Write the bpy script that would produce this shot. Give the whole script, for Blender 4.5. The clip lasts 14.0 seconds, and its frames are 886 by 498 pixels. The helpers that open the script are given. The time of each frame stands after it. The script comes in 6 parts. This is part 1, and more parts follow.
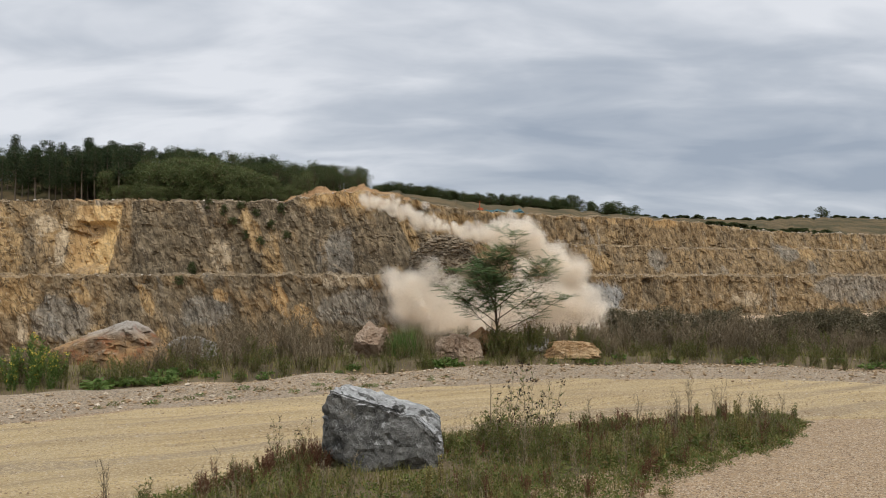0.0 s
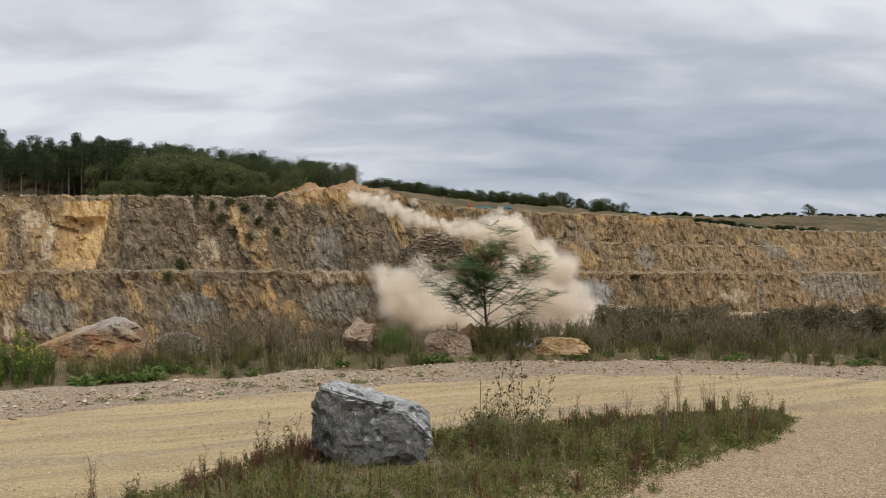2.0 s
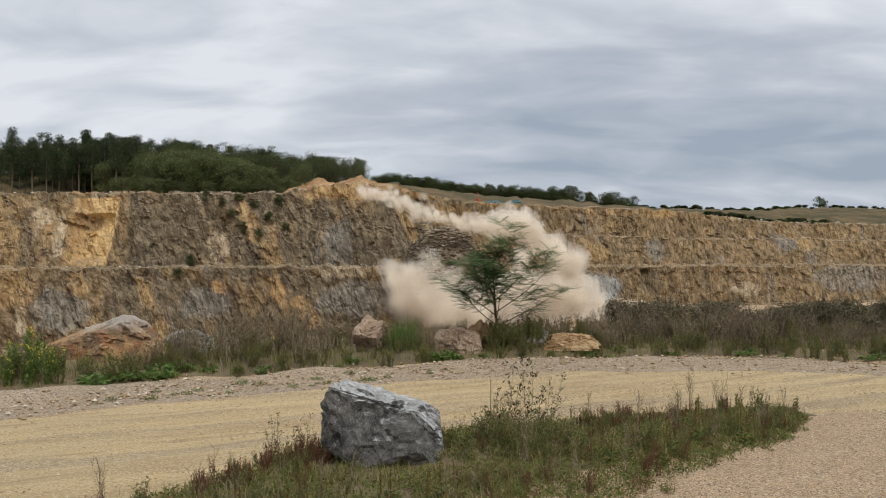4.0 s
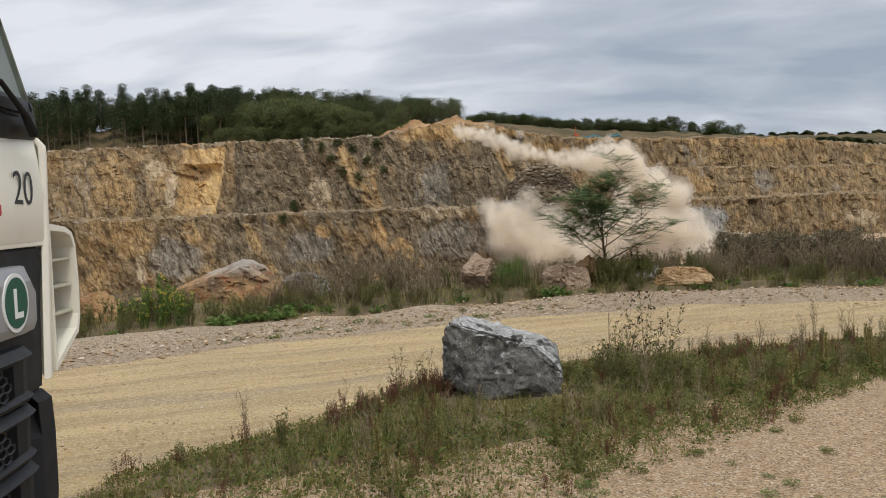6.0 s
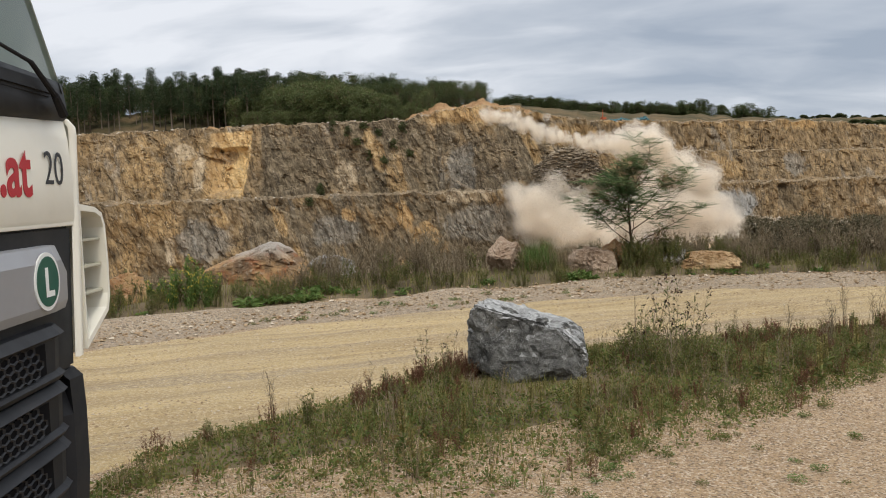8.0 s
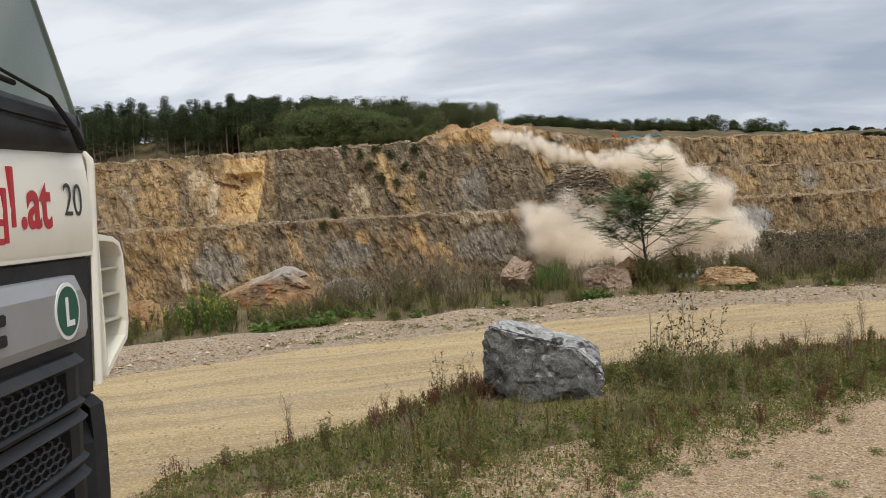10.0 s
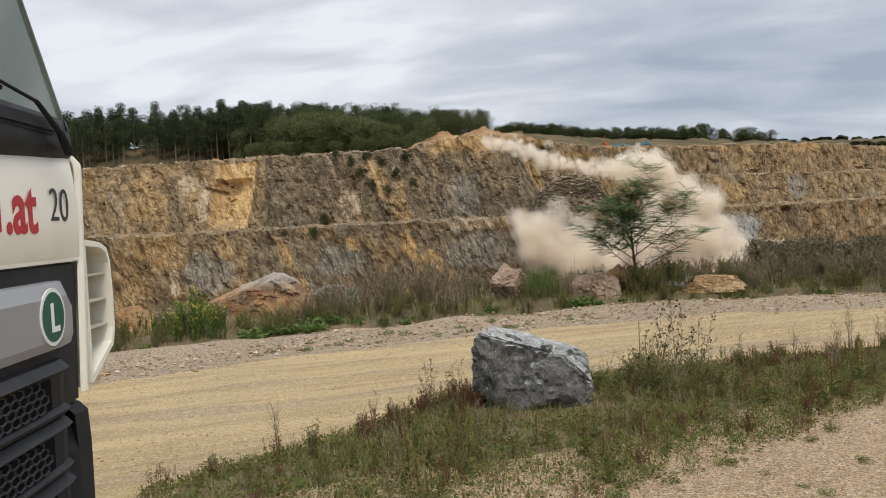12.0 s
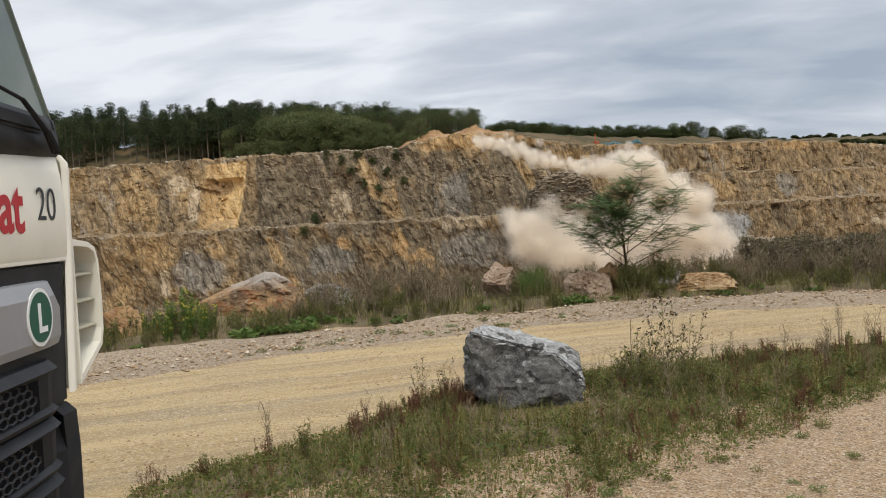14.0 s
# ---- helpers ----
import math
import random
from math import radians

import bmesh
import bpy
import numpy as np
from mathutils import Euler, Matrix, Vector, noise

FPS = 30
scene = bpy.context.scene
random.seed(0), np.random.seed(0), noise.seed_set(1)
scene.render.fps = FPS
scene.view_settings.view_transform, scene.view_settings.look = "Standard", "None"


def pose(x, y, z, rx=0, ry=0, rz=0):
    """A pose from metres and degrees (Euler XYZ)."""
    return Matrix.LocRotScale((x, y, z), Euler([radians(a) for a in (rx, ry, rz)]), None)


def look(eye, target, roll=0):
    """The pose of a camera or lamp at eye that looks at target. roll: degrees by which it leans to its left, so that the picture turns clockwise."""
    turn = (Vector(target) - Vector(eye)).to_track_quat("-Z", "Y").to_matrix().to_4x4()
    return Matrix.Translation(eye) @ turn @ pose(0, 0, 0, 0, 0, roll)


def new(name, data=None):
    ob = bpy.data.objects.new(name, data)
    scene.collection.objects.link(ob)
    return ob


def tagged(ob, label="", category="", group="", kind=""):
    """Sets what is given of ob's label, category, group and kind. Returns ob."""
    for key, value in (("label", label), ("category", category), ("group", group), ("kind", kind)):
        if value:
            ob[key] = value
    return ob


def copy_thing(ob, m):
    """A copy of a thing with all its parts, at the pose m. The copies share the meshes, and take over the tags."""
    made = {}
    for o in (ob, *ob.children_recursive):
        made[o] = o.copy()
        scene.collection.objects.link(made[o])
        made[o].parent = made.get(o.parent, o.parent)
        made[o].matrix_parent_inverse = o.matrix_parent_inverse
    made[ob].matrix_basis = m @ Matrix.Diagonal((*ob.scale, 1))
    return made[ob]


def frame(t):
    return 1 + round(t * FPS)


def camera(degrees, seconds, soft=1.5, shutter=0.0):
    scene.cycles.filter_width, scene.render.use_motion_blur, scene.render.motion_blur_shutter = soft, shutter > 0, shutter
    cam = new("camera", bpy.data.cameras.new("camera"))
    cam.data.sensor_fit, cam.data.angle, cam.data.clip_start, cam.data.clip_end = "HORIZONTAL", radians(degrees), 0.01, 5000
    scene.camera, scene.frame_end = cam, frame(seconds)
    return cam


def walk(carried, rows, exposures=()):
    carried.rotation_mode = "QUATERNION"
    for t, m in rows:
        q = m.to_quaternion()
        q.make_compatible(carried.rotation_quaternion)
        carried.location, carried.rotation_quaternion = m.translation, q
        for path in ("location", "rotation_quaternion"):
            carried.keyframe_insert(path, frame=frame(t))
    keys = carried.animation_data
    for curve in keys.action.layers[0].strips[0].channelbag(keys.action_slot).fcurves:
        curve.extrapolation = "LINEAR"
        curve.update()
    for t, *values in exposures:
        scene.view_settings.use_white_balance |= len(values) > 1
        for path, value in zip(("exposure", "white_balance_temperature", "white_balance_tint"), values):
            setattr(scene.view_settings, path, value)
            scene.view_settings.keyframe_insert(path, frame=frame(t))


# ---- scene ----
cam = camera(56.0, 14.0, soft=1.0)
PATH = [
    (0, (0.0, 0.0, 1.65), (0.0, 1.999, 1.714), 0.0),
    (0.5, (-0.005, -0.006, 1.651), (-0.005, 1.993, 1.72), -0.0),
    (1, (-0.007, -0.002, 1.65), (0.007, 1.996, 1.714), 0.0),
    (1.5, (-0.009, 0.012, 1.649), (0.015, 2.011, 1.706), 0.1),
    (2, (-0.006, 0.014, 1.643), (0.02, 2.013, 1.699), 0.1),
    (4.5, (-0.007, 0.083, 1.683), (-0.024, 2.083, 1.713), -0.5),
    (5, (-0.117, 0.005, 1.681), (-0.294, 1.997, 1.667), -1.6),
    (5.5, (-0.152, -0.015, 1.669), (-0.384, 1.971, 1.613), -2.0),
    (6, (-0.154, 0.012, 1.659), (-0.387, 1.995, 1.561), -2.1),
    (6.5, (-0.16, 0.013, 1.654), (-0.414, 1.993, 1.528), -2.2),
    (7, (-0.15, 0.023, 1.646), (-0.426, 1.998, 1.5), -2.3),
    (7.5, (-0.153, 0.027, 1.647), (-0.443, 2.0, 1.494), -2.1),
    (8, (-0.153, 0.013, 1.649), (-0.448, 1.986, 1.514), -2.0),
    (8.5, (-0.149, -0.007, 1.651), (-0.454, 1.968, 1.558), -2.4),
    (11, (-0.138, -0.017, 1.658), (-0.463, 1.955, 1.579), -3.3),
    (11.5, (-0.133, -0.017, 1.653), (-0.446, 1.957, 1.579), -3.2),
    (12, (-0.136, -0.013, 1.657), (-0.439, 1.963, 1.589), -2.9),
    (12.5, (-0.137, -0.038, 1.657), (-0.431, 1.939, 1.596), -2.7),
    (13, (-0.136, -0.023, 1.655), (-0.422, 1.956, 1.595), -2.6),
    (13.5, (-0.135, -0.013, 1.654), (-0.421, 1.965, 1.588), -2.9),
    (14, (-0.136, 0.001, 1.654), (-0.419, 1.98, 1.582), -3.1),
]
walk(cam, [(t, look(eye, target, roll)) for t, eye, target, roll in PATH], exposures=[(0.0, -0.12), (5.5, -0.12), (7.0, 0.0), (14.0, 0.02)])

# ---- world, sun, exposure ----
world = bpy.data.worlds.new("overcast_sky")
scene.world = world
world.use_nodes = True
wn, wl = world.node_tree.nodes, world.node_tree.links
wn.clear()


def wnode(kind, **inputs):
    n = wn.new(kind)
    for k, v in inputs.items():
        n.inputs[k.replace("_", " ")].default_value = v
    return n


w_out, w_bg = wn.new("ShaderNodeOutputWorld"), wn.new("ShaderNodeBackground")
sky = wn.new("ShaderNodeTexSky")
sky.sky_type, sky.sun_disc, sky.sun_elevation, sky.sun_rotation = "NISHITA", False, radians(56), radians(152)
sky_dim = wn.new("ShaderNodeVectorMath")
sky_dim.operation = "SCALE"
sky_dim.inputs["Scale"].default_value = 0.06
wl.new(sky.outputs[0], sky_dim.inputs[0])
w_co = wn.new("ShaderNodeTexCoord")
w_sep = wn.new("ShaderNodeSeparateXYZ")
wl.new(w_co.outputs["Generated"], w_sep.inputs[0])


def wmath(op, a, b=None, c=None, clamp=False):
    n = wn.new("ShaderNodeMath")
    n.operation, n.use_clamp = op, clamp
    for i, v in enumerate((a, b, c)):
        if v is None:
            continue
        if isinstance(v, (int, float)):
            n.inputs[i].default_value = v
        else:
            wl.new(v, n.inputs[i])
    return n.outputs[0]


# The cloud deck: a level layer seen from below, so its pattern shrinks to the horizon.
up = wmath("MAXIMUM", w_sep.outputs["Z"], 0.0)
lift = wmath("ADD", up, 0.26)
deck = wn.new("ShaderNodeCombineXYZ")
wl.new(wmath("DIVIDE", w_sep.outputs["X"], lift), deck.inputs[0])
wl.new(wmath("DIVIDE", w_sep.outputs["Y"], lift), deck.inputs[1])
w_map = wn.new("ShaderNodeMapping")
w_map.inputs["Rotation"].default_value = (0, 0, radians(24))
w_map.inputs["Scale"].default_value = (0.75, 1.45, 1)
w_map.inputs["Location"].default_value = (3.1, 0.4, 0)
wl.new(deck.outputs[0], w_map.inputs[0])
c1 = wnode("ShaderNodeTexNoise", Scale=1.05, Detail=5.0, Roughness=0.5, Distortion=0.35)
c2 = wnode("ShaderNodeTexNoise", Scale=2.9, Detail=5.0, Roughness=0.5, Distortion=0.4)
wl.new(w_map.outputs[0], c1.inputs["Vector"])
wl.new(w_map.outputs[0], c2.inputs["Vector"])
cover = wmath("ADD", wmath("MULTIPLY", c1.outputs[0], 0.60), wmath("MULTIPLY", c2.outputs[0], 0.46))


def wramp(v, lo, hi):
    n = wn.new("ShaderNodeMapRange")
    n.interpolation_type = "SMOOTHSTEP"
    n.inputs[1].default_value, n.inputs[2].default_value = lo, hi
    wl.new(v, n.inputs[0])
    return n.outputs[0]


# The deck is thinner to the west and overhead; a heavier bank lies low in the north-east.
cover = wmath("ADD", cover, wmath("MULTIPLY", wramp(w_sep.outputs["X"], 0.0, -0.5), 0.05))
cover = wmath("ADD", cover, wmath("MULTIPLY", wramp(w_sep.outputs["Z"], 0.10, 0.30), 0.045))
bank = wmath("MULTIPLY", wramp(w_sep.outputs["X"], -0.15, 0.25), wramp(w_sep.outputs["Z"], 0.20, 0.06))
cover = wmath("SUBTRACT", cover, wmath("ADD", wmath("MULTIPLY", bank, 0.085), 0.03))
thin = wmath("MULTIPLY", wramp(w_sep.outputs["X"], 0.05, 0.40), wramp(w_sep.outputs["Z"], 0.12, 0.26))
cover = wmath("ADD", cover, wmath("MULTIPLY", thin, 0.075))
ramp = wn.new("ShaderNodeValToRGB")
ramp.color_ramp.elements[0].position, ramp.color_ramp.elements[0].color = 0.36, (0.35, 0.405, 0.49, 1)
ramp.color_ramp.elements[1].position, ramp.color_ramp.elements[1].color = 0.65, (0.775, 0.80, 0.85, 1)
mid = ramp.color_ramp.elements.new(0.5)
mid.color = (0.505, 0.55, 0.62, 1)
wl.new(cover, ramp.inputs[0])
# An overcast sky grows brighter towards the zenith.
zen = wn.new("ShaderNodeVectorMath")
zen.operation = "SCALE"
wl.new(ramp.outputs[0], zen.inputs[0])
wl.new(wmath("ADD", wmath("MULTIPLY", wmath("MAXIMUM", wmath("SUBTRACT", w_sep.outputs["Z"], 0.3), 0.0), 1.3), 1.0), zen.inputs["Scale"])
w_mix = wn.new("ShaderNodeMix")
w_mix.data_type = "RGBA"
w_mix.inputs["Factor"].default_value = 0.93
wl.new(sky_dim.outputs[0], w_mix.inputs["A"])
wl.new(zen.outputs[0], w_mix.inputs["B"])
wl.new(w_mix.outputs["Result"], w_bg.inputs[0])
w_bg.inputs[1].default_value = 1.10
wl.new(w_bg.outputs[0], w_out.inputs[0])

sun = new("sun", bpy.data.lights.new("sun", "SUN"))
sun.data.energy, sun.data.angle, sun.data.color = 1.7, radians(14), (1.0, 0.935, 0.83)
sun.matrix_world = look((40, -75, 125), (0, 0, 0))

# ---- materials ----


class Nodes:
    """A short way to write a node material."""

    def __init__(self, name):
        self.mat = bpy.data.materials.new(name)
        self.mat.use_nodes = True
        self.t = self.mat.node_tree
        self.b = self.t.nodes["Principled BSDF"]
        self.out = self.t.nodes["Material Output"]
        self.co = self.t.nodes.new("ShaderNodeTexCoord").outputs["Object"]

    def link(self, v, socket):
        if isinstance(v, (int, float)):
            socket.default_value = v
        elif isinstance(v, tuple):
            socket.default_value = (*v, 1) if len(v) == 3 and socket.type == "RGBA" else v
        else:
            self.t.links.new(v, socket)

    def noise(self, scale, detail=6, rough=0.6, distort=0.0, vec=None):
        n = self.t.nodes.new("ShaderNodeTexNoise")
        n.inputs["Scale"].default_value, n.inputs["Detail"].default_value = scale, detail
        n.inputs["Roughness"].default_value, n.inputs["Distortion"].default_value = rough, distort
        self.t.links.new(vec or self.co, n.inputs["Vector"])
        return n.outputs[0]

    def voronoi(self, scale, feature="F1", vec=None, out="Distance"):
        n = self.t.nodes.new("ShaderNodeTexVoronoi")
        n.feature = feature
        n.inputs["Scale"].default_value = scale
        self.t.links.new(vec or self.co, n.inputs["Vector"])
        return n.outputs[out]

    def mapped(self, scale=(1, 1, 1), rot=(0, 0, 0), loc=(0, 0, 0)):
        """Coordinates turned by rot and then scaled along the turned axes."""
        n = self.t.nodes.new("ShaderNodeMapping")
        n.vector_type, scale = "TEXTURE", tuple(1 / v for v in scale)
        n.inputs["Scale"].default_value, n.inputs["Location"].default_value = scale, loc
        n.inputs["Rotation"].default_value = [radians(a) for a in rot]
        self.t.links.new(self.co, n.inputs["Vector"])
        return n.outputs[0]

    def math(self, op, a, b=0.0, clamp=False):
        n = self.t.nodes.new("ShaderNodeMath")
        n.operation, n.use_clamp = op, clamp
        self.link(a, n.inputs[0])
        self.link(b, n.inputs[1])
        return n.outputs[0]

    def ramp(self, v, lo, hi, a=0.0, b=1.0):
        n = self.t.nodes.new("ShaderNodeMapRange")
        n.interpolation_type = "SMOOTHSTEP"
        for i, x in enumerate((v, lo, hi, a, b)):
            self.link(x, n.inputs[i])
        return n.outputs[0]

    def mix(self, f, a, b, blend="MIX"):
        n = self.t.nodes.new("ShaderNodeMix")
        n.data_type, n.blend_type = "RGBA", blend
        self.link(f, n.inputs["Factor"])
        self.link(a, n.inputs["A"])
        self.link(b, n.inputs["B"])
        return n.outputs["Result"]

    def axes(self):
        n = self.t.nodes.new("ShaderNodeSeparateXYZ")
        self.t.links.new(self.co, n.inputs[0])
        return n.outputs

    def random(self):
        return self.t.nodes.new("ShaderNodeObjectInfo").outputs["Random"]

    def island(self):
        return self.t.nodes.new("ShaderNodeNewGeometry").outputs["Random Per Island"]

    def bump(self, height, strength=0.5, distance=0.02):
        n = self.t.nodes.new("ShaderNodeBump")
        n.inputs["Strength"].default_value, n.inputs["Distance"].default_value = strength, distance
        self.link(height, n.inputs["Height"])
        self.t.links.new(n.outputs[0], self.b.inputs["Normal"])

    def done(self, color, rough=0.8, metal=0.0, spec=0.3):
        self.link(color, self.b.inputs["Base Color"])
        self.link(rough, self.b.inputs["Roughness"])
        self.b.inputs["Metallic"].default_value = metal
        self.b.inputs["Specular IOR Level"].default_value = spec
        return self.mat


def gravel_material():
    m = Nodes("gravel")
    cells = m.voronoi(82, out="Color")
    d = m.voronoi(82)
    big = m.noise(0.7, 4)
    fine = m.noise(9, 5)
    c = m.mix(big, (0.36, 0.235, 0.125), (0.53, 0.37, 0.21))
    c = m.mix(m.ramp(fine, 0.35, 0.7, 0, 0.5), c, (0.27, 0.19, 0.125))
    sep = m.t.nodes.new("ShaderNodeSeparateColor")
    m.t.links.new(cells, sep.inputs[0])
    c = m.mix(m.ramp(sep.outputs[0], 0.55, 1.0, 0, 0.75), c, (0.68, 0.57, 0.43))
    c = m.mix(m.ramp(sep.outputs[1], 0.62, 0.95, 0, 0.8), c, (0.13, 0.085, 0.05))
    m.bump(m.math("ADD", m.math("MULTIPLY", d, -1.0), m.math("MULTIPLY", fine, 0.6)), 0.9, 0.02)
    return m.done(c, 0.9)


def road_material():
    m = Nodes("road_earth")
    along = m.mapped((0.22, 2.4, 1), (0, 0, 27))
    tracks = m.noise(0.9, 6, 0.62, 0.4, along)
    big = m.noise(0.35, 4)
    grit = m.noise(38, 4, 0.7)
    c = m.mix(m.ramp(tracks, 0.3, 0.72), (0.36, 0.250, 0.118), (0.60, 0.445, 0.218))
    c = m.mix(m.ramp(big, 0.4, 0.7, 0, 0.5), c, (0.52, 0.40, 0.225))
    # lines of loose grey grit between the wheel tracks
    line = m.ramp(m.noise(1.1, 5, 0.6, 0.3, m.mapped((0.10, 1.5, 1), (0, 0, 27), (3, 0, 0))), 0.52, 0.62)
    c = m.mix(m.math("MULTIPLY", line, m.ramp(m.noise(14, 6, 0.75), 0.36, 0.60, 0.15, 0.85)), c, (0.31, 0.235, 0.155))
    c = m.mix(m.ramp(grit, 0.48, 0.62, 0, 0.7), c, (0.66, 0.54, 0.365))
    c = m.mix(m.ramp(m.noise(44, 3, 0.7), 0.54, 0.64, 0, 0.6), c, (0.21, 0.15, 0.085))
    c = m.mix(m.ramp(m.noise(1.6, 7, 0.7, 0.6, along), 0.53, 0.68, 0, 0.6), c, (0.26, 0.19, 0.115))
    m.bump(m.math("ADD", m.math("MULTIPLY", tracks, 2.0), m.math("MULTIPLY", grit, 1.6)), 0.8, 0.04)
    return m.done(c, 0.93)


def shoulder_material():
    m = Nodes("grey_gravel")
    cells = m.voronoi(42, out="Color")
    sep = m.t.nodes.new("ShaderNodeSeparateColor")
    m.t.links.new(cells, sep.inputs[0])
    c = m.mix(m.noise(0.8, 5), (0.28, 0.21, 0.135), (0.45, 0.345, 0.23))
    c = m.mix(m.ramp(sep.outputs[0], 0.5, 1.0, 0, 0.8), c, (0.49, 0.415, 0.32))
    c = m.mix(m.ramp(sep.outputs[1], 0.6, 1.0, 0, 0.8), c, (0.15, 0.12, 0.09))
    m.bump(m.math("MULTIPLY", m.voronoi(42), -1.0), 1.0, 0.03)
    return m.done(c, 0.95)


def face_material():
    m = Nodes("quarry_rock")
    x, y, z = m.axes()

    def combine(a, b, c_):
        n = m.t.nodes.new("ShaderNodeCombineXYZ")
        for i, v in enumerate((a, b, c_)):
            m.link(v, n.inputs[i])
        return n.outputs[0]

    def times(a, b):
        return m.math("MULTIPLY", a, b)

    def plus(a, b):
        return m.math("ADD", a, b)

    # steeply dipping beds: the pattern runs down to the east and is drawn out along the dip
    bed = plus(x, times(z, m.ramp(x, 0.0, 30.0, 0.34, 0.04)))
    dip = combine(bed, times(y, 0.6), times(z, 0.42))
    steep = combine(bed, times(y, 0.5), times(z, 0.16))
    beds = m.noise(0.22, 6, 0.6, 0.6, steep)
    patch = m.noise(0.10, 5, 0.6, 0.4)
    grain = m.noise(1.1, 9, 0.72, 0.3, dip)
    crumb = m.noise(0.55, 9, 0.7, 0.5)
    fine = m.ramp(plus(times(grain, 0.55), times(crumb, 0.45)), 0.37, 0.64)
    slate = m.mix(fine, (0.070, 0.054, 0.034), (0.275, 0.218, 0.142))
    brown = m.mix(fine, (0.140, 0.090, 0.044), (0.40, 0.287, 0.158))
    clay_scar = m.mix(m.ramp(m.noise(0.7, 8, 0.7), 0.38, 0.62), (0.52, 0.325, 0.135), (0.72, 0.51, 0.25))
    ochre = m.mix(fine, (0.25, 0.152, 0.064), (0.54, 0.38, 0.19))
    clay = m.mix(fine, (0.34, 0.205, 0.088), (0.58, 0.405, 0.20))
    pale = m.mix(fine, (0.30, 0.225, 0.135), (0.66, 0.55, 0.39))
    blue = m.mix(fine, (0.125, 0.120, 0.104), (0.38, 0.362, 0.318))
    # weathered ochre in the west, dark slate in the middle, brown in the east
    wander = times(m.math("SUBTRACT", patch, 0.5), 26.0)
    west = m.ramp(plus(x, times(wander, 0.5)), -64.0, -58.0, 1.0, 0.0)
    east = m.ramp(plus(x, wander), -8.0, 10.0)
    mixed = plus(times(beds, 0.6), times(patch, 0.4))
    c = m.mix(m.ramp(mixed, 0.49, 0.58, 0.0, 0.9), slate, brown)
    c = m.mix(times(m.ramp(beds, 0.58, 0.66, 0.0, 0.65), m.ramp(x, 0.0, 20.0, 1.0, 0.3)), c, ochre)
    c = m.mix(times(east, m.ramp(mixed, 0.40, 0.52, 0.45, 1.0)), c, brown)
    c = m.mix(times(east, m.ramp(m.noise(0.13, 6, 0.62, 0.5), 0.53, 0.66, 0.0, 0.6)), c, ochre)
    c = m.mix(times(west, m.ramp(mixed, 0.40, 0.54, 0.35, 0.95)), c, m.mix(m.ramp(patch, 0.46, 0.62, 0.0, 0.8), brown, ochre))
    c = m.mix(m.ramp(m.noise(0.20, 6, 0.62, 0.6, steep), 0.58, 0.66, 0.0, 0.5), c, blue)
    # soil and loosened rock under the crest
    c = m.mix(times(m.ramp(plus(z, times(wander, 0.10)), 14.6, 16.0), m.ramp(x, -30.0, -24.0)), c, m.mix(m.ramp(patch, 0.4, 0.6), brown, clay))

    warp = m.math("SUBTRACT", m.noise(0.22, 6, 0.65, 0.3), 0.5)
    warp2 = m.math("SUBTRACT", m.noise(0.30, 6, 0.65, 0.3, combine(y, x, z)), 0.5)

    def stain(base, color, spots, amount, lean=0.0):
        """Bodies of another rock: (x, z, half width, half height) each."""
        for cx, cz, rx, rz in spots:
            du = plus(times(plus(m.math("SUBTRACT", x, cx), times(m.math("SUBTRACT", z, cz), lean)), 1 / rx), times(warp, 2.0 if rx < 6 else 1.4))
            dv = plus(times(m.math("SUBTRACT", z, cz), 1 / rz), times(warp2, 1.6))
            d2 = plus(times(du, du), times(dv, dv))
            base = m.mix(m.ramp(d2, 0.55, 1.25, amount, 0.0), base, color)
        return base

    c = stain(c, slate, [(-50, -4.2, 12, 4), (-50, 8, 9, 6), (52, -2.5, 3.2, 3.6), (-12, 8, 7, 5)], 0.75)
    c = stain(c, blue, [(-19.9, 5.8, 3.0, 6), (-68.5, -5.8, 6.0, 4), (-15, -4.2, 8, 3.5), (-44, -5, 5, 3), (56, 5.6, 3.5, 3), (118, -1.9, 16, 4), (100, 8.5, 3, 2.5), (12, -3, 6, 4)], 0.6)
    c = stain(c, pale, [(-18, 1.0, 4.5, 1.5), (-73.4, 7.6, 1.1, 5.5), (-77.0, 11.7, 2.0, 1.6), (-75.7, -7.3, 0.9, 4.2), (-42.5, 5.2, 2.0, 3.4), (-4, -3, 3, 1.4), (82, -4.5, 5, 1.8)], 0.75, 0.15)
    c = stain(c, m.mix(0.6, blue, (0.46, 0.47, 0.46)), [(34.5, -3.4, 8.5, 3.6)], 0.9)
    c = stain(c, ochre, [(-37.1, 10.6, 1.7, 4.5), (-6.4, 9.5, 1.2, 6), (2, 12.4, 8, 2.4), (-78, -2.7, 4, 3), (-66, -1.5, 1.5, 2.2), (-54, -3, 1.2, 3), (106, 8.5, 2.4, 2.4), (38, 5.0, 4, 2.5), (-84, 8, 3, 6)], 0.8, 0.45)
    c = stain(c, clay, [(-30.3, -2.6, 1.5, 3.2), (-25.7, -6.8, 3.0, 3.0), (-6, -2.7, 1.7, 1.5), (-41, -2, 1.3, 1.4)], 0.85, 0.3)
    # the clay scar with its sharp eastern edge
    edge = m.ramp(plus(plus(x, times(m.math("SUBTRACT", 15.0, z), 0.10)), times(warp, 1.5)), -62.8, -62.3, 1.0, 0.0)
